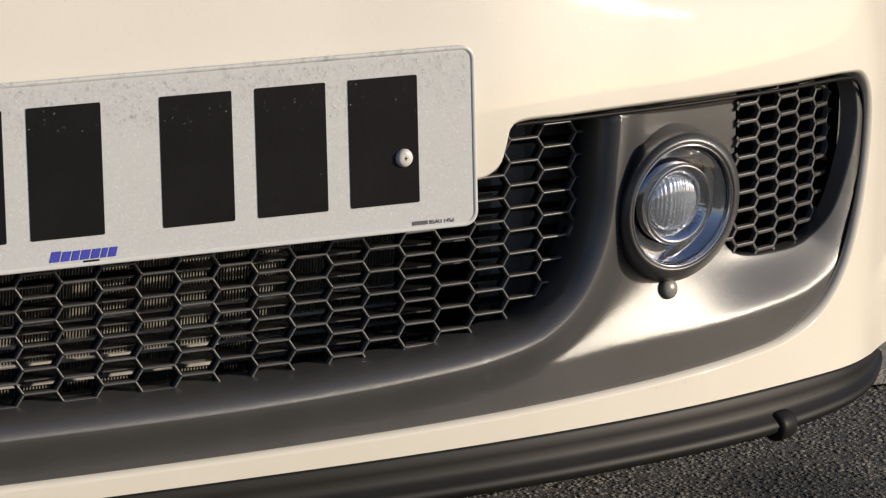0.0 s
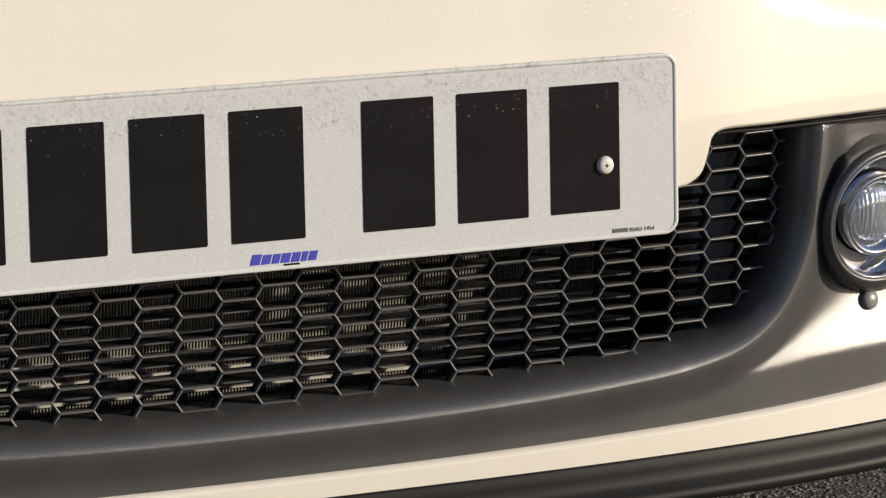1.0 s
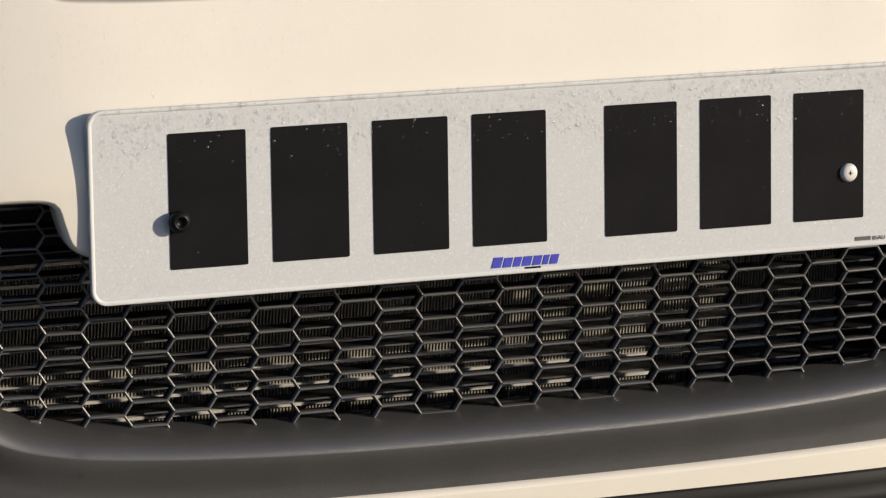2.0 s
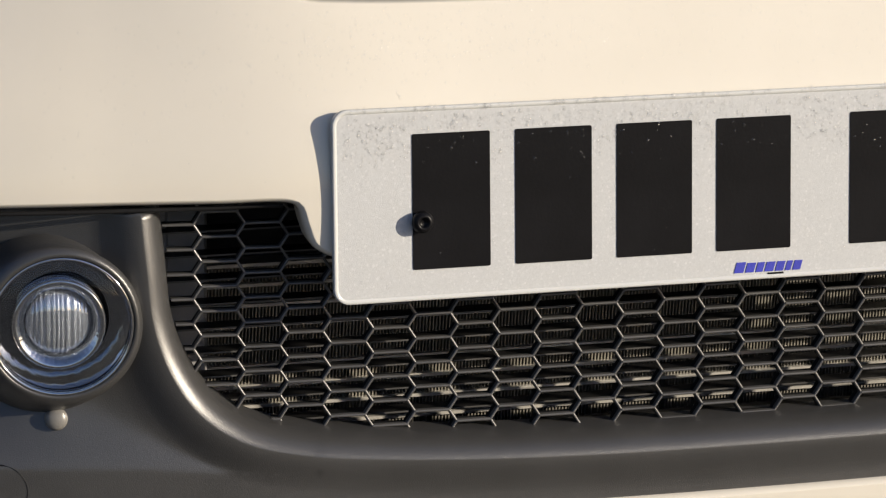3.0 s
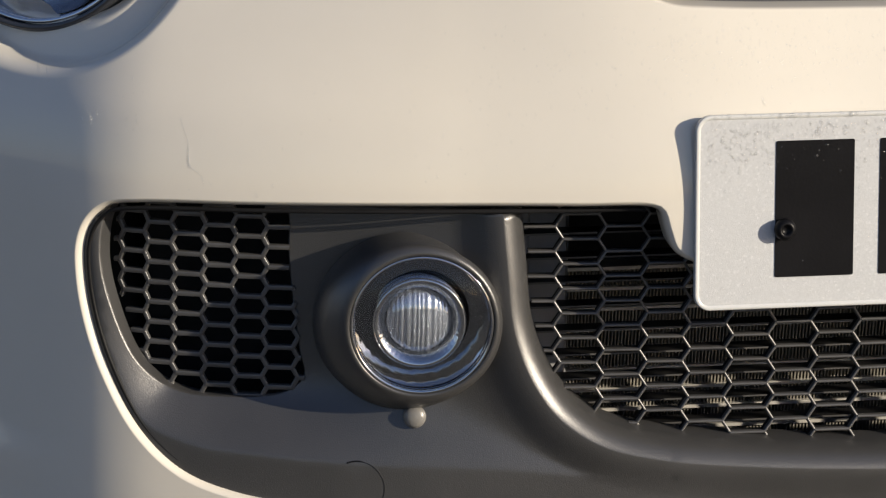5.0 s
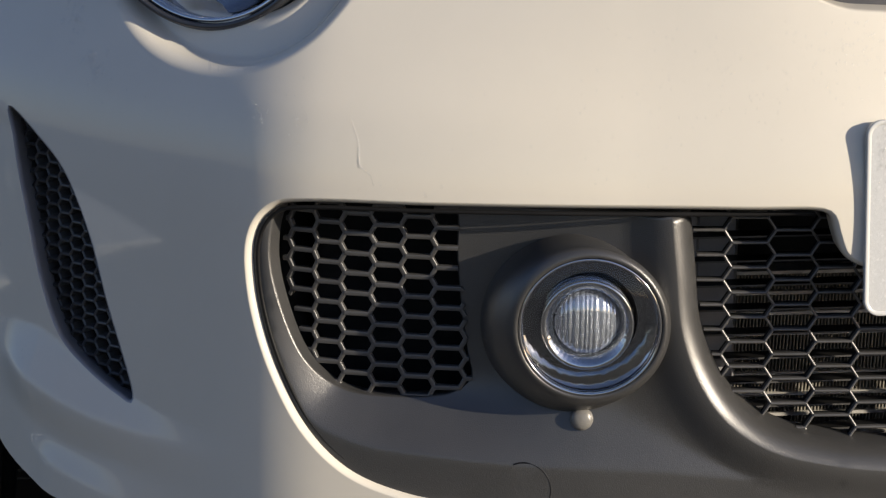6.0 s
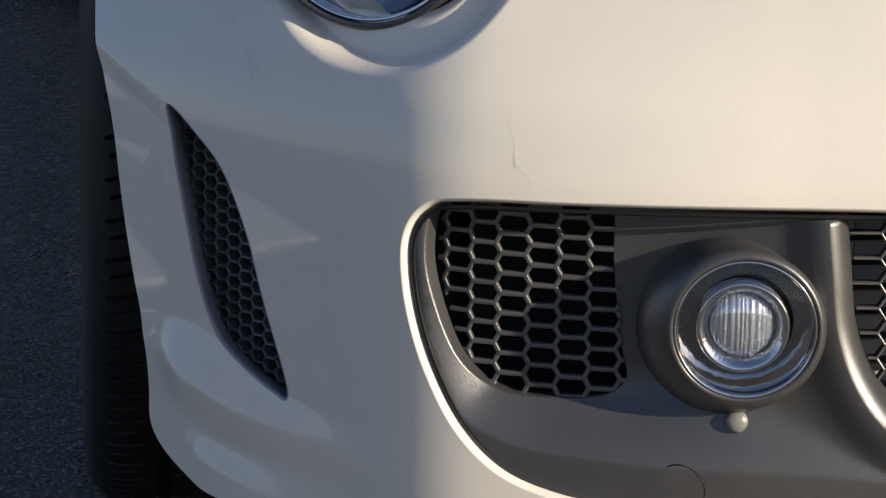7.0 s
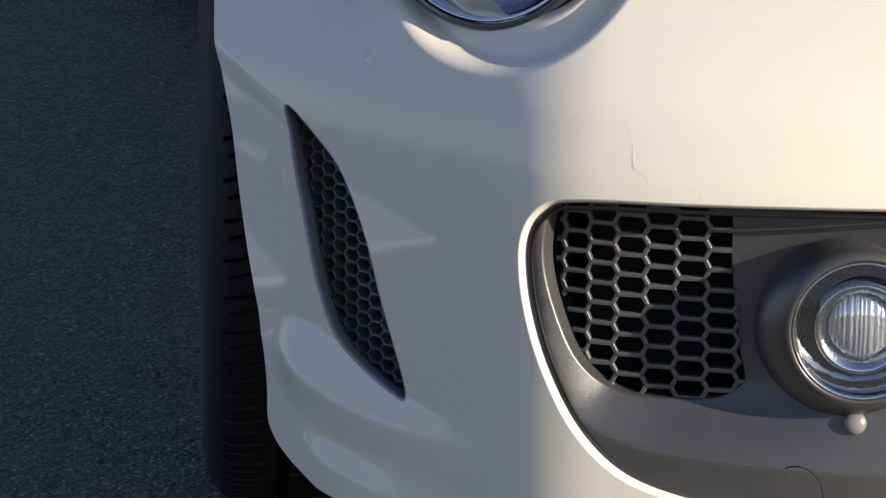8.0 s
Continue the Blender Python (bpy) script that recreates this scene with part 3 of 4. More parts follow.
def duct(side):
    """The slanted corner duct: walls that run back and a fine mesh inside."""
    hole = DUCT if side > 0 else DUCT_L
    steps = [(0, 0, 0), (0.0006, 0.0, 0.0010), (0.004, -0.001, 0.007), (0.016, -0.006, 0.030)]
    m = len(hole)
    verts, faces = [], []
    for ds, dz, d in steps:
        inner = shifted(hole, 0.0012 if d else 0)
        verts += list(nose(inner[:, 0] + side * ds, inner[:, 1] + dz, skin_depth(hole[:, 0], hole[:, 1]) + d))
    for k in range(len(steps) - 1):
        for i in range(m):
            j = (i + 1) % m
            faces.append((k * m + i, k * m + j, (k + 1) * m + j, (k + 1) * m + i))
    mesh_ob("duct_wall", verts, faces, DUCT_LINER, car, "grey wall of the corner duct")
    back = hole + [side * 0.016, -0.006]
    hex_grille("duct_mesh", back, 0.0101, 0.0083, 0.0072, 0.0021, 0.017, 0.026, (0.787 * side, 0.303), MESH_PLASTIC, car, "black honeycomb duct mesh")
    pts = nose(back[:, 0], back[:, 1], 0.033)
    mid = pts.mean(0)
    verts = list(pts) + [mid]
    mesh_ob("duct_back", verts, [(i, (i + 1) % m, m) for i in range(m)], DARK, car)


duct(1)
duct(-1)


# ---- what is seen through the grille ----
def cooling():
    frame_ob = new("radiator")
    frame_ob.parent = car
    # aluminium core: flat tubes with folded fins between them
    verts, faces = [], []
    left, right, low, high, face = -0.305, 0.275, 0.15, 0.335, 0.145
    gap_z = 0.0125
    rows = int((high - low) / gap_z)
    box = [(left, 0, 0), (right, 0, 0), (right, 0, 0.002), (left, 0, 0.002), (left, 0.02, 0), (right, 0.02, 0), (right, 0.02, 0.002), (left, 0.02, 0.002)]
    first_tube = mesh_ob("tube", box, [(0, 1, 2, 3), (3, 2, 6, 7), (0, 4, 5, 1), (0, 3, 7, 4), (1, 5, 6, 2)], TUBE_METAL, frame_ob, smooth=False)
    first_tube.location = (0, face, low)
    for r in range(1, rows):
        tube = new("tube", first_tube.data)
        tube.parent = frame_ob
        tube.location = (0, face, low + r * gap_z)
    verts, faces = [], []
    pitch = 0.0021
    for r in range(rows - 1):
        z0, z1 = low + r * gap_z + 0.002, low + (r + 1) * gap_z
        n = int((right - left) / pitch)
        for i in range(n):
            x = left + i * pitch
            b = len(verts)
            verts += [(x, face + 0.003, z0), (x + 0.0006, face + 0.003, z1), (x + 0.0006, face + 0.02, z1), (x, face + 0.02, z0),
                      (x + 0.0009, face + 0.0032, z0), (x + 0.0015, face + 0.0032, z1)]
            faces += [(b, b + 1, b + 2, b + 3), (b, b + 4, b + 5, b + 1)]
    tagged(mesh_ob("fin", verts, faces, ALUMINIUM, frame_ob, "fine folded aluminium fins", smooth=False), kind="stuff")
    box = bmesh.new()
    bmesh.ops.create_cube(box, size=1)
    bmesh.ops.scale(box, vec=(1.1, 0.03, 0.30), verts=box.verts)
    bmesh.ops.translate(box, vec=(0, face + 0.045, 0.29), verts=box.verts)
    part("core_backing", box, DARK, frame_ob, smooth=False)
    # black slats before the core
    for k in range(15):
        z = 0.178 + 0.0145 * k
        prof = [(0.0, 0.0), (0.0, 0.0010), (0.0140, 0.0012), (0.0140, 0.0002)]
        verts, faces = [], []
        for x in (-0.40, 0.40):
            verts += [(x, 0.075 + a, z + b) for a, b in prof]
        m = len(prof)
        faces = [(i, (i + 1) % m, m + (i + 1) % m, m + i) for i in range(m)] + [tuple(range(m)), tuple(reversed(range(m, 2 * m)))]
        slat = mesh_ob("slat", verts, faces, SLAT, frame_ob, smooth=False)
        slat.data.materials.append(MESH_PLASTIC)
        slat.data.polygons[0].material_index = 1     # glimmer along the front edge, put into a paler material
    # upright cheeks at the ends of the core
    for side in (1, -1):
        prof = [(0.312, 0.104), (0.316, 0.094), (0.338, 0.092), (0.341, 0.086), (0.346, 0.086), (0.349, 0.092), (0.372, 0.096)]
        verts = [(a * side, b, z) for z in (0.165, 0.40) for a, b in prof]
        faces = [(i, i + 1, 8 + i, 7 + i) for i in range(6)]
        mesh_ob("cheek", verts, faces, GREY_PLASTIC, frame_ob, "grey plastic cheek", smooth=False)
    # upright walls added between middle air path and side vents to block stray sunlight
    for side in (1, -1):
        wall = bmesh.new()
        bmesh.ops.create_cube(wall, size=1)
        bmesh.ops.scale(wall, vec=(0.004, 0.215, 0.27), verts=wall.verts)
        bmesh.ops.translate(wall, vec=(0.408 * side, 0.185, 0.285), verts=wall.verts)
        part("side_blocker", wall, DARK, frame_ob, smooth=False)
    # closed dark box round the air path
    verts, faces = [], []
    outline = spline(both_sides([(0, 0.42), (0.6, 0.415), (0.66, 0.37), (0.65, 0.28), (0.6, 0.19), (0.3, 0.155), (0, 0.15)]), 0.02)
    m = len(outline)
    verts += list(nose(outline[:, 0], outline[:, 1], 0.035)) + [(0.8 * v[0], 0.30, v[2]) for v in nose(outline[:, 0], outline[:, 1], 0.1)]
    faces = [(i, (i + 1) % m, m + (i + 1) % m, m + i) for i in range(m)]
    faces.append(tuple(range(m, 2 * m)))
    mesh_ob("air_box", verts, faces, DARK, frame_ob, smooth=False)


cooling()


# ---- lamps ----
def fog_lamp(side):
    lamp = new("fog_lamp")
    lamp.parent = car
    lamp.matrix_local = pose(0.4155 * side, 0.0225, 0.3148, 3.5, 0, 8 * side)
    # boss: a cone whose base is set a little outwards and up
    verts, faces = [], []
    segs = 96
    for r, dx, dz, yy in [(0.0520, 0.0085, -0.0055, 0.028), (0.0500, 0.0080, -0.0048, 0.0150), (0.0482, 0.0042, -0.0028, 0.0086), (0.0468, 0.0012, -0.0010, 0.0042),
                          (0.0446, 0.0008, -0.0002, 0.0017), (0.0430, 0, 0, 0.0004), (0.0414, 0, 0, 0.0), (0.0407, 0, 0, 0.0008), (0.0404, 0, 0, 0.006)]:
        for i in range(segs):
            a = 2 * math.pi * i / segs
            verts.append((r * math.cos(a) + dx * side, yy, r * math.sin(a) + dz))
    rings = len(verts) // segs
    for k in range(rings - 1):
        for i in range(segs):
            j = (i + 1) % segs
            faces.append((k * segs + i, (k + 1) * segs + i, (k + 1) * segs + j, k * segs + j))
    mesh_ob("bezel", verts, faces, PLASTIC, lamp, "satin black lamp housing")
    mesh_ob("trim_ring", *lathe([(0.0404, 0.003), (0.0404, 0.0006), (0.0396, 0.0), (0.0388, 0.0008), (0.0386, 0.004)], 96), CHROME, lamp, "thin chrome ring")
    bowl = [(0.0388, 0.0035), (0.0380, 0.0044), (0.0368, 0.0058), (0.0354, 0.0074), (0.0338, 0.0091), (0.0320, 0.0110), (0.0302, 0.0128), (0.0288, 0.0142), (0.0276, 0.0154)]
    bowl_verts, bowl_faces = lathe(bowl, 240)
    rippled = []
    for vx, vy, vz in bowl_verts:
        a, r = math.atan2(vz, vx), math.hypot(vx, vz)
        w = max(0.0, math.sin((r - 0.0276) / 0.0112 * math.pi))
        rippled.append((vx, vy + 0.00014 * w * math.sin(13 * a + 1900 * r) + 0.00006 * w * math.sin(29 * a - 1200 * r), vz))
    mesh_ob("reflector", rippled, bowl_faces, DARK_CHROME, lamp, "rippled chrome reflector")
    mesh_ob("shadow_ring", *lathe([(0.0276, 0.0158), (0.0272, 0.0190), (0.0200, 0.0195)], 96), INK, lamp)
    barrel = [(0.0248, 0.0195), (0.0247, 0.0080), (0.0242, 0.0066), (0.0232, 0.0062), (0.0218, 0.0070), (0.0200, 0.0088), (0.0184, 0.0112), (0.0172, 0.0140)]
    barrel_verts, barrel_faces = lathe(barrel, 192)
    barrel_verts = [(vx, vy + 0.00016 * math.sin(48 * math.atan2(vz, vx)) * (math.hypot(vx, vz) < 0.0205), vz) for vx, vy, vz in barrel_verts]
    barrel_ob = mesh_ob("barrel", barrel_verts, barrel_faces, DARK_CHROME, lamp, "chrome lamp barrel")
    aim = -0.0013 if side < 0 else 0.0
    # fluted lens: upright ribs on a shallow dome
    rng = random.Random(5)
    n = 72
    ridge = [rng.uniform(-1, 1) for _ in range(n)]
    rad = 0.0174
    verts, faces = [], []
    for i in range(n + 1):
        u = -1 + 2 * i / n
        for k in range(25):
            v = -1 + 2 * k / 24
            w = math.sqrt(max(0.0, 1 - u * u))
            xx, zz = rad * u, rad * v * w
            flute = 0.00026 * math.sin(u * 40 + 1.5 * math.sin(u * 9)) + 0.00008 * ridge[i % n]
            verts.append((xx, 0.0145 - 0.0075 * math.sqrt(max(0, 1 - (xx * xx + zz * zz) / (rad * rad * 1.02))) + flute, zz))
    for i in range(n):
        for k in range(24):
            faces.append((i * 25 + k, i * 25 + k + 1, (i + 1) * 25 + k + 1, (i + 1) * 25 + k))
    lens_ob = mesh_ob("lens", verts, faces, LENS, lamp, "fluted projector lens")
    barrel_ob.location.x = lens_ob.location.x = aim
    barrel_ob.location.y = lens_ob.location.y = -0.002
    barrel_ob.scale = lens_ob.scale = (1.07, 1, 1.07)
    outer = [(0.0386, 0.0040), (0.034, 0.0015), (0.026, -0.0006), (0.016, -0.0018), (0.006, -0.0024), (0.00002, -0.0025)]
    glass = mesh_ob("glass", *shell(outer, 0.0015, 64), GLASS, lamp, "clear domed lamp glass")
    glass.visible_shadow = False
    # washer button below it
    place = nose(0.4195 * side, 0.2570, surround_depth(np.array([0.4180 * side]), np.array([0.2570]))[0])
    button = mesh_ob("button", *capped([(0.0066, 0.006), (0.0066, -0.0015), (0.0062, -0.0028), (0.0050, -0.0040), (0.0030, -0.0047), (0.0015, -0.0050), (0.00001, -0.0051)], 40), BUTTON, car,
                     "round grey domed button")
    button.matrix_local = pose(*place, -12, 0, 10 * side)
    return lamp


fog_lamp(1)
fog_lamp(-1)


def headlamp(side):
    p = nose(np.array([LAMP_S * side]), np.array([LAMP_Z]), 0.0165)[0]
    lamp = new("headlamp")
    lamp.parent = car
    lamp.matrix_local = pose(p[0] + 0.026 * side, p[1], p[2], -6, 0, 37 * side)
    mesh_ob("trim_ring", *lathe([(0.0785, 0.02), (0.0785, -0.001), (0.0778, -0.0035), (0.0765, -0.0048), (0.0748, -0.0046), (0.0740, -0.003), (0.0738, 0.01)], 128), DUCT_PLASTIC, lamp,
            "glossy black lamp ring")
    mesh_ob("collar", *lathe([(0.0786, 0.016), (0.0900, 0.027), (0.1000, 0.038)], 96), PAINT, lamp, "painted collar round the lamp")
    mesh_ob("chrome_ring", *lathe([(0.0738, 0.004), (0.0734, -0.0022), (0.0722, -0.0032), (0.0705, -0.001), (0.0690, 0.006)], 128), CHROME, lamp)
    mesh_ob("reflector", *lathe([(0.069, 0.004), (0.064, 0.018), (0.050, 0.034), (0.030, 0.042), (0.001, 0.044)], 96), DARK_CHROME, lamp)
    outer = [(0.069, 0.003), (0.055, -0.004), (0.035, -0.009), (0.015, -0.011), (0.00002, -0.0115)]
    glass = mesh_ob("glass", *shell(outer, 0.002, 96), GLASS, lamp, "clear domed headlamp glass")
    glass.visible_shadow = False
    verts, faces = [], []
    for i in range(61):
        x = -0.036 + 0.0012 * i
        for z in (-0.052, -0.036):
            verts.append((x, 0.020 + 0.0008 * (i % 2), z))
    faces = [(2 * i, 2 * i + 1, 2 * i + 3, 2 * i + 2) for i in range(60)]
    mesh_ob("ribbed_strip", verts, faces, LENS, lamp, "ribbed strip in the lamp", smooth=False)


headlamp(1)
headlamp(-1)


# ---- number plate ----
def rounded(w, h, r, n=8):
    pts = []
    for cx, cz, a0 in ((w / 2 - r, h / 2 - r, 0), (-w / 2 + r, h / 2 - r, 90), (-w / 2 + r, -h / 2 + r, 180), (w / 2 - r, -h / 2 + r, 270)):
        for i in range(n + 1):
            a = radians(a0 + 90 * i / n)
            pts.append((cx + r * math.cos(a), cz + r * math.sin(a)))
    return pts


def slab(name, outline, levels, material, parent, label="", smooth=False):
    """Levels (inset, y) from back to front, closed at both ends."""
    verts, faces = [], []
    base = np.array(outline)
    m = len(base)
    for inset, y in levels:
        verts += [(p[0], y, p[1]) for p in shifted(base, inset)]
    for k in range(len(levels) - 1):
        for i in range(m):
            j = (i + 1) % m
            faces.append((k * m + i, k * m + j, (k + 1) * m + j, (k + 1) * m + i))
    faces.append(tuple(reversed(range(m))))
    last = (len(levels) - 1) * m
    faces.append(tuple(last + i for i in range(m)))
    return mesh_ob(name, verts, faces, material, parent, label, smooth)


def number_plate():
    plate = new("number_plate")
    plate.parent = car
    plate["label"] = "white reflective number plate beaded with rain"
    plate.matrix_local = pose(-0.0052, 0.0, 0.3792, -4.1, 0, 0)
    shape = rounded(0.520, 0.1105, 0.009)
    slab("sheet", shape, [(0.0005, 0.0030), (0, 0.0026), (0, 0.0004), (0.0005, 0.0)], PLATE, plate, "white reflective sheet")
    # raised clear border
    verts, faces = [], []
    base = np.array(shape)
    m = len(base)
    for inset, y in [(0.0, 0.0010), (0.0, -0.0004), (0.0006, -0.0008), (0.0020, -0.0007), (0.0028, 0.0001)]:
        verts += [(p[0], y, p[1]) for p in shifted(base, inset)]
    for k in range(4):
        for i in range(m):
            j = (i + 1) % m
            faces.append((k * m + i, k * m + j, (k + 1) * m + j, (k + 1) * m + i))
    mesh_ob("border", verts, faces, PLATE_EDGE, plate, "clear acrylic border")
    left = -0.2162
    for x in (0, 0.061, 0.122, 0.183, 0.266, 0.327, 0.388):
        bar = slab("bar", rounded(0.046, 0.0775, 0.001, 2), [(0, 0.0001), (0, -0.00045)], INK, plate, "black character bar")
        bar.location = (left + 0.0258 + x, 0, 0.0012)
    # dealer's mark: slanted blue bars, and small dark bars under them
    x = -0.0200
    for k, (wide, tall) in enumerate(((0.0070, 0.0062), (0.0064, 0.0056), (0.0056, 0.0056), (0.0066, 0.0056), (0.0062, 0.0056), (0.0046, 0.0056), (0.0060, 0.0056))):
        low, lean = -0.0035, 0.30 * tall
        verts = [(x, 0, low), (x + wide - 0.0012, 0, low), (x + wide - 0.0012 + lean, 0, low + tall), (x + lean, 0, low + tall)]
        mark = mesh_ob("mark_bar", [(a, -0.0004, c) for a, _, c in verts] + [(a, 0.0001, c) for a, _, c in verts],
                       [(0, 1, 2, 3), (0, 4, 5, 1), (1, 5, 6, 2), (2, 6, 7, 3), (3, 7, 4, 0)], BLUE_INK, plate, "slanted blue bar", smooth=False)
        mark.location = (0.0005, 0, -0.0475)
        x += wide
    small = slab("small_bar", rounded(0.010, 0.0016, 0.0003, 2), [(0, 0.0001), (0, -0.0003)], INK, plate)
    small.location = (0.0065, 0, -0.0525)
    maker = slab("small_bar", rounded(0.0105, 0.0024, 0.0003, 2), [(0, 0.0001), (0, -0.0003)], GREY_INK, plate)
    maker.location = (0.2205, 0, -0.0505)
    text = bpy.data.curves.new("standard_mark", 'FONT')
    text.body = "BSAU 145d"
    text.size = 0.0036
    text.extrude = 0.00012
    text.offset = -0.00005
    holder = bpy.data.objects.new("standard_mark", text)
    scene.collection.objects.link(holder)
    bpy.context.view_layer.update()
    me = bpy.data.meshes.new_from_object(holder.evaluated_get(bpy.context.evaluated_depsgraph_get()))
    bpy.data.objects.remove(holder)
    me.materials.clear()
    me.materials.append(GREY_INK)
    letters = new("standard_mark", me)
    letters.parent = plate
    letters.matrix_local = pose(0.2268, -0.0003, -0.0518, 90, 0, 0)
    # fixing screws
    cap = mesh_ob("screw_cap", *capped([(0.0056, 0.0), (0.0056, -0.0012), (0.0050, -0.0026), (0.0040, -0.0034), (0.0020, -0.0036)], 40), WHITE_CAP, plate, "white plastic screw cap")
    cap.location = (0.2105, 0, -0.0098)
    for turn in (0, 90):
        cross = slab("cross_slot", rounded(0.0024, 0.00045, 0.0001, 2), [(0, 0.0), (0, -0.0003)], INK, plate)
        cross.matrix_local = pose(0.2105, -0.0035 - 0.0001 * (turn > 0), -0.0098, 0, turn, 0)
    screw = mesh_ob("screw", *capped([(0.0030, 0.0), (0.0030, -0.0030), (0.0062, -0.0032), (0.0064, -0.0042), (0.0058, -0.0066), (0.0042, -0.0078), (0.0030, -0.0080),
                                      (0.0027, -0.0062), (0.0005, -0.0060)], 40), INK, plate, "black socket-head screw")
    screw.location = (-0.2088, 0, -0.0098)
    # black pads behind the plate
    for x in (-0.2, 0, 0.2):
        pad = slab("pad", rounded(0.03, 0.05, 0.004), [(0, 0.012), (0, 0.0032)], DARK, plate)
        pad.location = (x, 0, 0.01)


number_plate()


# ---- lip under the bumper ----
def lip():
    runs = np.linspace(-0.657, 0.657, 240)
    prof = [(0.020, 0.1812), (0.000, 0.1804), (-0.0015, 0.1788), (-0.0018, 0.1720), (-0.0024, 0.1670), (-0.0044, 0.1630), (-0.0085, 0.1598), (-0.0112, 0.1562), (-0.0104, 0.1528),
            (-0.0080, 0.1506), (-0.003, 0.1496), (0.04, 0.1485)]
    verts, faces = [], []
    for s in runs:
        close = min(1.0, max(0.0, (abs(s) - 0.47) / 0.187))
        k = math.sqrt(max(0.0, 1 - close ** 1.9))
        for d, z in prof:
            zz = 0.1735 + (z - 0.1735) * (0.06 + 0.94 * k)
            verts.append(nose(s, zz, d if d > 0 else d * (0.15 + 0.85 * k)))
    m = len(prof)
    for i in range(len(runs) - 1):
        for k in range(m - 1):
            faces.append((i * m + k, i * m + k + 1, (i + 1) * m + k + 1, (i + 1) * m + k))
    ob = mesh_ob("lip", verts, faces, LIP_PLASTIC, car, "black rubbery lip under the bumper")
    for side in (1, -1):
        at = nose(0.509 * side, 0.1545, -0.0035)
        verts, faces = capped([(0.0060, -0.0092), (0.0084, -0.0086), (0.0097, -0.0066), (0.0101, -0.0035), (0.0101, 0.0050), (0.0092, 0.0080), (0.0060, 0.0092)], 28)
        clip = mesh_ob("clip", [(y * 1.0, x, z) for x, y, z in verts], faces, LIP_PLASTIC, ob, "round black fixing clip")
        clip.matrix_local = pose(*at, 0, 0, 27 * side)


lip()


def tow_cover():
    s, z = -0.4520, 0.2165
    a = np.linspace(0, 2 * math.pi, 64, endpoint=False)
    verts, faces = [], []
    for r, d in [(0.0155, -0.00003), (0.0152, -0.00004), (0.0148, -0.00004), (0.0100, -0.00004), (0.0004, -0.00004)]:
        ss, zz = s + r * np.cos(a), z + r * np.sin(a)
        verts += list(nose(ss, zz, surround_depth(ss, zz) + d))
    for k in range(4):
        for i in range(64):
            j = (i + 1) % 64
            faces.append((k * 64 + i, k * 64 + j, (k + 1) * 64 + j, (k + 1) * 64 + i))
    cover = mesh_ob("tow_eye_cover", verts, faces, PLASTIC, car, "round black tow-eye cover")
    # open joint along its upper edge
    verts, a = [], np.radians(np.linspace(-35, 112, 40))
    wide_part = 0.35 + 0.65 * smoothstep((np.degrees(a) - 72) / 15)
    for r, d in ((0.0005, -0.0001), (0.0, -0.0003), (-0.0004, -0.0001)):
        r = 0.0158 + r * wide_part
        ss, zz = s + r * np.cos(a), z + r * np.sin(a)
        verts += list(nose(ss, zz, surround_depth(ss, zz) + d))
    faces = [(k * 40 + i, k * 40 + i + 1, (k + 1) * 40 + i + 1, (k + 1) * 40 + i) for k in range(2) for i in range(39)]
    mesh_ob("joint", verts, faces, INK, cover)


tow_cover()


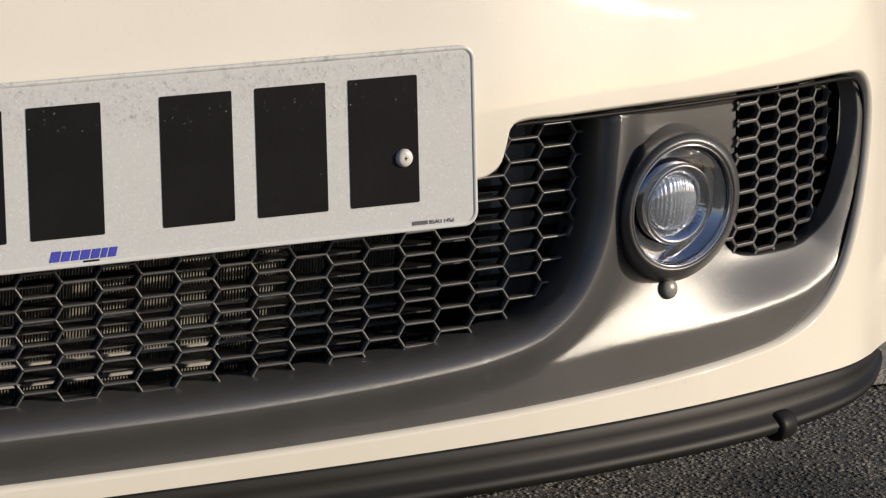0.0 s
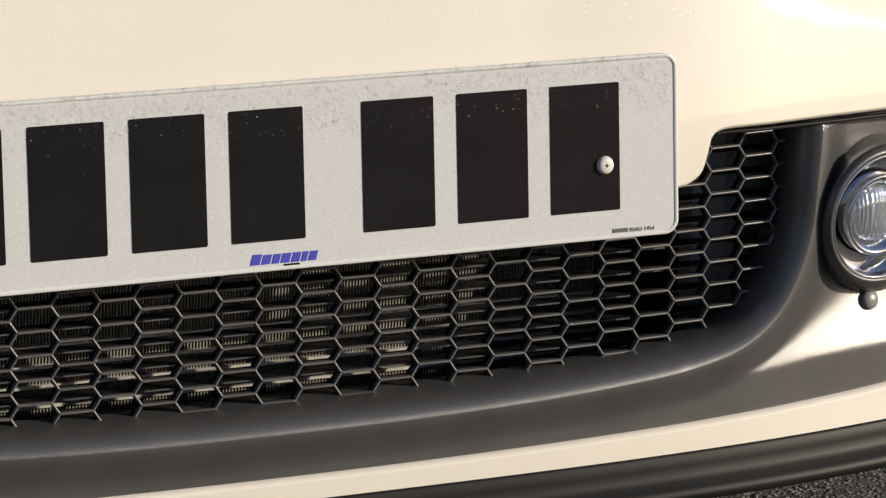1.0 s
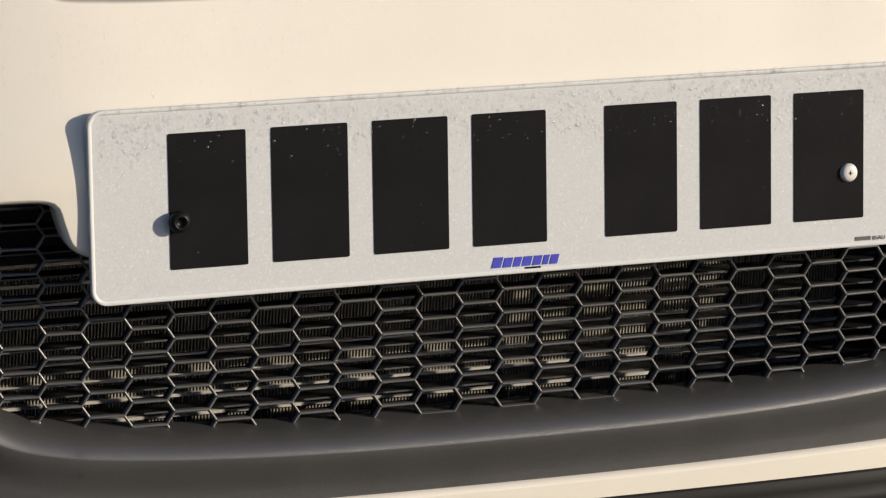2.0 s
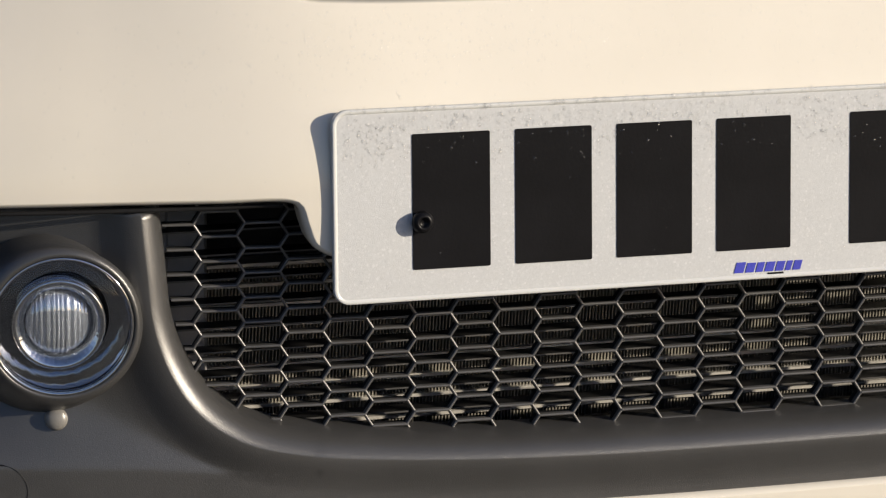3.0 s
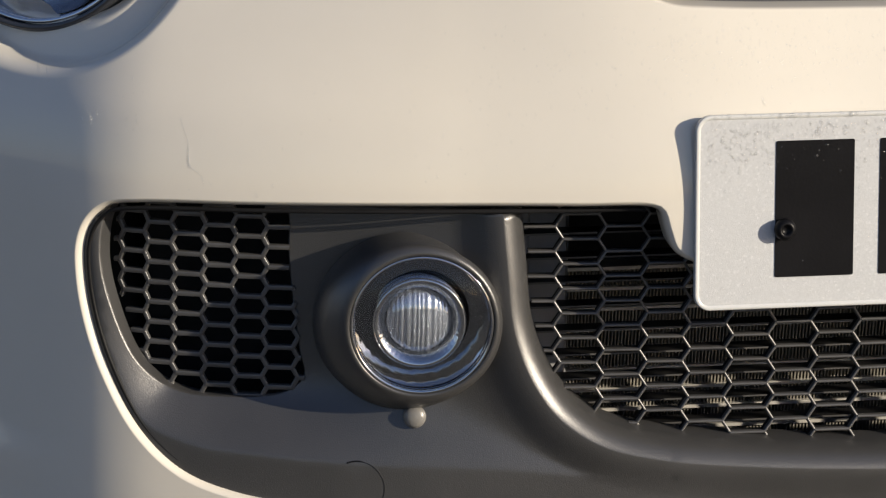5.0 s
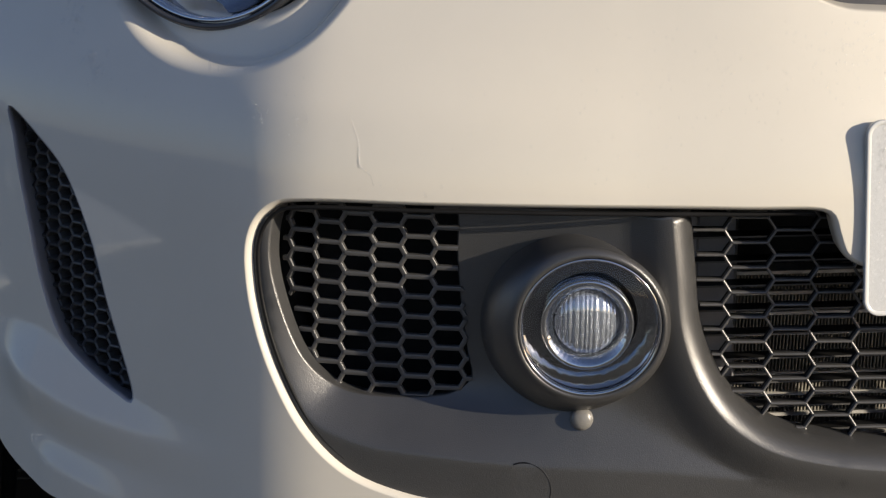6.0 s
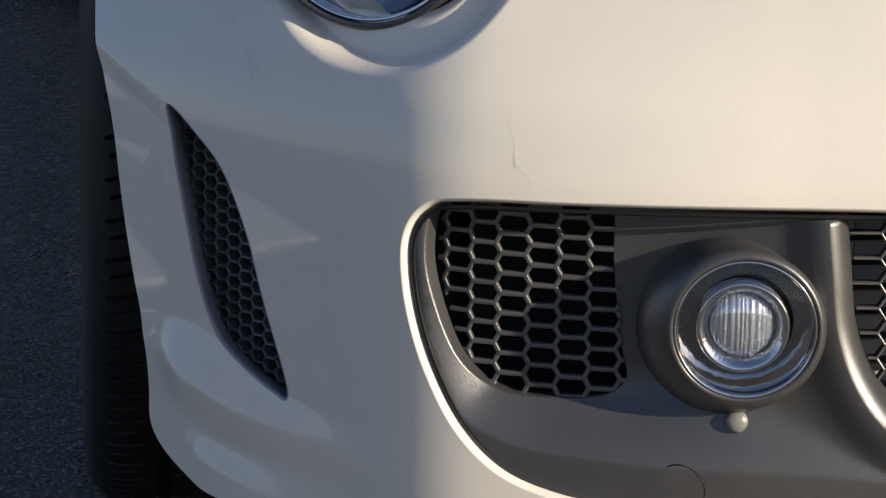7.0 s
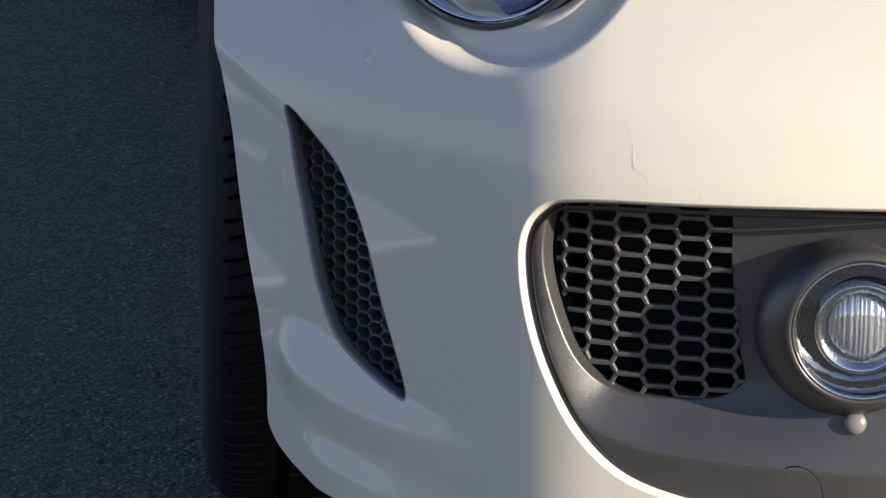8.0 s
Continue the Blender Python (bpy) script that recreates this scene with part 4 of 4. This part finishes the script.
# ---- body and wheels behind the bumper ----
def body():
    sections = [(0.52, 0.800, 0.60, 0.78), (0.75, 0.790, 0.45, 0.92), (1.05, 0.750, 0.45, 0.98), (1.25, 0.700, 0.20, 1.10), (1.7, 0.690, 0.20, 1.46),
                (2.4, 0.680, 0.20, 1.48), (3.1, 0.680, 0.22, 1.42), (3.5, 0.66, 0.25, 1.15), (3.64, 0.60, 0.30, 0.90)]
    n = 24
    verts, faces = [], []
    for y, half, low, top in sections:
        for i in range(n + 1):
            a = math.pi * i / n
            x = -half * math.copysign(abs(math.cos(a)) ** 0.45, math.cos(a))
            z = low + (top - low) * math.sin(a) ** 0.6
            verts.append((x, y, z))
    m = n + 1
    for k in range(len(sections) - 1):
        for i in range(n):
            faces.append((k * m + i, k * m + i + 1, (k + 1) * m + i + 1, (k + 1) * m + i))
        faces.append(((k + 1) * m, (k + 1) * m + n, k * m + n, k * m))
    faces.append(tuple(reversed(range(m))))
    last = (len(sections) - 1) * m
    faces.append(tuple(last + i for i in range(m)))
    mesh_ob("body", verts, faces, PAINT, car, "cream painted body shell")
    # bonnet between the bumper's top edge and the body
    s = np.linspace(-1.1, 1.1, 60)
    edge = nose(s, 0.637 + 0 * s, 0.0)
    verts = list(edge) + [(e[0] * 0.93, 0.60, 0.82 - 0.10 * abs(e[0]) ** 2) for e in edge]
    mid = [((a[0] + b[0]) / 2 * 1.01, (a[1] + b[1]) / 2, (a[2] + b[2]) / 2 + 0.035) for a, b in zip(verts[:60], verts[60:])]
    verts = verts[:60] + mid + verts[60:]
    faces = [(k * 60 + i, k * 60 + i + 1, (k + 1) * 60 + i + 1, (k + 1) * 60 + i) for k in range(2) for i in range(59)]
    mesh_ob("bonnet", verts, faces, PAINT, car, "cream bonnet")
    # dark inner wall of the wheel arches and the slot over the plate
    for side in (1, -1):
        verts, faces = [], []
        for i in range(25):
            a = math.pi * i / 24
            y, z = 0.80 - 0.36 * math.cos(a), 0.30 + 0.36 * math.sin(a)
            verts += [(0.735 * side, y, z), (0.50 * side, y, z)]
        faces = [(2 * i, 2 * i + 1, 2 * i + 3, 2 * i + 2) for i in range(24)]
        b = len(verts)
        verts += [(0.50 * side, 0.44, 0.19), (0.50 * side, 1.16, 0.19)]
        faces.append(tuple([2 * i + 1 for i in range(25)] + [b + 1, b]))
        verts += [(0.70 * side, 0.36, 0.20), (0.70 * side, 0.36, 0.52), (0.45 * side, 0.36, 0.52), (0.45 * side, 0.36, 0.20)]
        faces.append((b + 2, b + 3, b + 4, b + 5))
        mesh_ob("arch_liner", verts, faces, DARK, car, "black wheel arch liner")
    s = np.linspace(-0.31, 0.31, 40)
    lo, hi = nose(s, 0.482 + 0 * s, 0.02), nose(s, 0.545 + 0 * s, 0.03)
    mesh_ob("slot_backing", list(lo) + list(hi), [(i, i + 1, 41 + i, 40 + i) for i in range(39)], MESH_PLASTIC, car, "black upper grille slot")


body()


def wheel(side, y, steer=0.0):
    hub = new("wheel")
    hub.parent = car
    hub.matrix_local = pose(side * 0.762 + (0.008 if steer else 0), y, 0.300) @ pose(0, 0, 0, 0, 0, steer) @ pose(0, 0, 0, 0, 0, 90 if side > 0 else -90)
    # local y runs from the tyre's outer side inwards
    segs = 1040
    prof = [(0.205, 0.018), (0.225, 0.006), (0.258, 0.000), (0.283, 0.006), (0.2915, 0.0135), (0.2940, 0.0165), (0.2960, 0.0205), (0.2974, 0.0250), (0.2983, 0.0300), (0.2990, 0.0360), (0.2994, 0.0420), (0.2995, 0.050), (0.2925, 0.052), (0.2925, 0.059), (0.300, 0.061),
            (0.300, 0.094), (0.2925, 0.096), (0.2925, 0.102), (0.300, 0.104), (0.2995, 0.140), (0.2925, 0.142), (0.2925, 0.149), (0.2990, 0.151), (0.2985, 0.168),
            (0.2935, 0.180), (0.283, 0.190), (0.258, 0.195), (0.205, 0.18)]
    verts, faces = [], []
    for k, (r, yy) in enumerate(prof):
        for i in range(segs):
            a = 2 * math.pi * (i + 180 * (yy - 0.016) * (yy < 0.06)) / segs
            cut = i % 16 == 0 and 0.016 < yy < 0.037 or i % 16 == 9 and 0.020 < yy < 0.031 or i % 20 == 4 and 0.15 < yy < 0.17 or i % 40 in (10, 18) and 0.06 < yy < 0.145 and r > 0.295
            rr = r - (0.0055 if cut else 0)
            verts.append((rr * math.cos(a), yy, rr * math.sin(a)))
    for k in range(len(prof) - 1):
        for i in range(segs):
            j = (i + 1) % segs
            faces.append((k * segs + i, k * segs + j, (k + 1) * segs + j, (k + 1) * segs + i))
    tyre = mesh_ob("tyre", verts, faces, RUBBER, hub, "black rubber tyre with cut tread")
    crisp(tyre, 28)
    mesh_ob("rim", *capped([(0.208, 0.19), (0.206, 0.020), (0.200, 0.016), (0.190, 0.03), (0.06, 0.035), (0.05, 0.02), (0.01, 0.02)], 64), ALLOY, hub, "grey alloy rim")


for wheel_y in (0.795, 3.095):
    turn = -2 if wheel_y < 1 else 0      # the front wheels are left a little on lock
    wheel(1, wheel_y, turn)
    wheel(-1, wheel_y, turn)


# ---- rain ----
def dome(verts, faces, at, normal, down, r, high, stretch):
    """One drop: a low dome on a surface, drawn out downwards."""
    across = np.cross(normal, down)
    start = len(verts)
    for k, (rr, h) in enumerate(((1.0, -0.05), (0.86, 0.45), (0.5, 0.85))):
        for i in range(9):
            a = 2 * math.pi * i / 9
            v = math.sin(a) * rr * r
            verts.append(at + across * math.cos(a) * rr * r + down * v * stretch + normal * h * high * r)
    verts.append(at + normal * high * r)
    for k in range(2):
        for i in range(9):
            j = (i + 1) % 9
            faces.append((start + k * 9 + i, start + k * 9 + j, start + (k + 1) * 9 + j, start + (k + 1) * 9 + i))
    for i in range(9):
        faces.append((start + 18 + i, start + 18 + (i + 1) % 9, start + 27))


def plate_rain():
    rng = random.Random(21)
    m = np.array(pose(-0.0052, 0.0, 0.3792, -4.1, 0, 0))
    put = lambda x, y, z: m[:3, :3] @ np.array([x, y, z]) + m[:3, 3]
    normal, down = m[:3, :3] @ np.array([0, -1.0, 0]), m[:3, :3] @ np.array([0, 0, -1.0])
    verts, faces = [], []
    for _ in range(12000):
        x, z = rng.uniform(-0.254, 0.254), rng.uniform(-0.050, 0.0505)
        wet = 0.014 + 0.10 * (abs(x + 0.11) < 0.05) * (z < -0.02)
        keep = 0.05 + 0.95 * float(smoothstep(np.array((z - wet) / 0.020)))
        inked = z < 0.0405 and any(abs(x + 0.1904 - k) < 0.0235 for k in (0, 0.061, 0.122, 0.183, 0.266, 0.327, 0.388))
        if rng.random() > keep * (0.12 if inked else 1):      # little water clings to the ink
            continue
        r = rng.choice((0.00035, 0.0005, 0.0007, 0.0010)) * rng.uniform(0.8, 1.3) * (0.75 if z < 0.02 else 1)
        dome(verts, faces, put(x, -0.0002, z), normal, down, r, 0.58, rng.uniform(1.0, 1.3))
    for _ in range(130):     # beads along the top edge and a few at the bottom
        x = rng.uniform(-0.25, 0.25)
        dome(verts, faces, put(x, -0.0007, 0.0543 + rng.uniform(-0.0010, 0.0010)), normal, down, rng.choice((0.0008, 0.0011, 0.0017)) * rng.uniform(0.8, 1.2), 0.8, 1.15)
    for x, z, r in ((-0.244, -0.043, 0.0012), (-0.232, -0.041, 0.0010), (-0.2285, -0.0465, 0.0013), (-0.188, 0.045, 0.0023), (-0.243, 0.012, 0.0011)):
        dome(verts, faces, put(x, -0.0002, z), normal, down, r, 0.6, 1.1)
    ob = mesh_ob("raindrops", verts, faces, FINE_WATER)
    tagged(ob, "fine clear raindrops beading on the number plate", "raindrops", kind="stuff")


plate_rain()


def bumper_rain():
    rng = random.Random(4)
    verts, faces = [], []

    def add(s, z, r, high=0.5, stretch=1.2):
        sa, za = np.array([s]), np.array([z])
        n = nose_normal(sa, za, skin_depth)[0]
        down = np.array([0, 0, -1.0]) + n * n[2]
        dome(verts, faces, nose(sa, za, skin_depth(sa, za))[0], n, down / np.linalg.norm(down), r, high, stretch)

    # scattered fields of drops: middle, spread, number, size
    for s, z, ds, dz, count, size in ((-0.245, 0.470, 0.035, 0.012, 130, 0.0009), (-0.16, 0.470, 0.05, 0.014, 120, 0.0009), (-0.33, 0.450, 0.04, 0.018, 40, 0.0009),
                                      (0.0, 0.470, 0.09, 0.014, 130, 0.0008), (0.20, 0.468, 0.07, 0.014, 110, 0.0009), (0.33, 0.425, 0.05, 0.016, 45, 0.0010),
                                      (-0.40, 0.43, 0.05, 0.025, 26, 0.0009), (-0.584, 0.422, 0.006, 0.010, 16, 0.0012), (-0.610, 0.427, 0.004, 0.004, 14, 0.0011),
                                      (-0.53, 0.388, 0.02, 0.004, 9, 0.0014), (-0.7415, 0.4425, 0.004, 0.003, 14, 0.0020), (-0.7370, 0.4360, 0.004, 0.003, 16, 0.0024), (-0.7680, 0.4680, 0.005, 0.004, 14, 0.0020), (-0.7620, 0.4570, 0.004, 0.005, 14, 0.0022),
                                      (-0.715, 0.428, 0.010, 0.008, 10, 0.0009), (-0.800, 0.275, 0.004, 0.002, 8, 0.0014), (-0.785, 0.263, 0.008, 0.002, 9, 0.0010),
                                      (0.42, 0.455, 0.07, 0.012, 70, 0.0009), (0.12, 0.45, 0.18, 0.02, 60, 0.0007)):
        for _ in range(int(count * (2.6 if abs(s) < 0.5 else 1.0))):
            ss, zz = rng.gauss(s, ds), rng.gauss(z, dz)
            if not (0.385 < zz < 0.489 or abs(ss) > 0.64):
                continue
            if abs(ss) < 0.262 and zz < 0.437:
                continue
            add(ss, zz, size * rng.uniform(0.25, 0.95), rng.uniform(0.28, 0.42) * (2.2 if ss < -0.57 else 1), rng.uniform(1.0, 1.5))
    # runs: a drop drawn out along a winding trail
    trail = np.array([(-0.5545, 0.4265), (-0.5520, 0.4200), (-0.5495, 0.4145), (-0.5495, 0.4060), (-0.5490, 0.4015), (-0.5455, 0.3990), (-0.5415, 0.3960), (-0.5395, 0.3900)])
    for (sa, za), (sb, zb) in zip(trail[:-1], trail[1:]):
        for k in range(6):
            zz = za + (zb - za) * k / 6
            add(sa + (sb - sa) * k / 6, zz, 0.0005 + 0.0004 * (0.4005 < zz < 0.4120), 0.30, 1.8)
    for s, z, length, size in ((-0.655, 0.4500, 0.005, 0.0013), (-0.648, 0.4475, 0.004, 0.0009), (-0.225, 0.4420, 0.004, 0.0010)):
        t = 0.0
        while t < length:
            add(s + 0.0025 * math.sin(t * 260) * t / length, z - t, size * (0.5 + 0.6 * t / length), 0.45, 1.6)
            t += size * 0.9
    # beads that hang on the lower edges of the paint
    for _ in range(18):
        add(rng.uniform(0.395, 0.44), 0.1976 + rng.uniform(-0.0006, 0.0004), rng.uniform(0.0005, 0.0010))
    ob = mesh_ob("raindrops", verts, faces, WATER)
    tagged(ob, "scattered clear raindrops and runs on cream paint", "raindrops", kind="stuff")


bumper_rain()
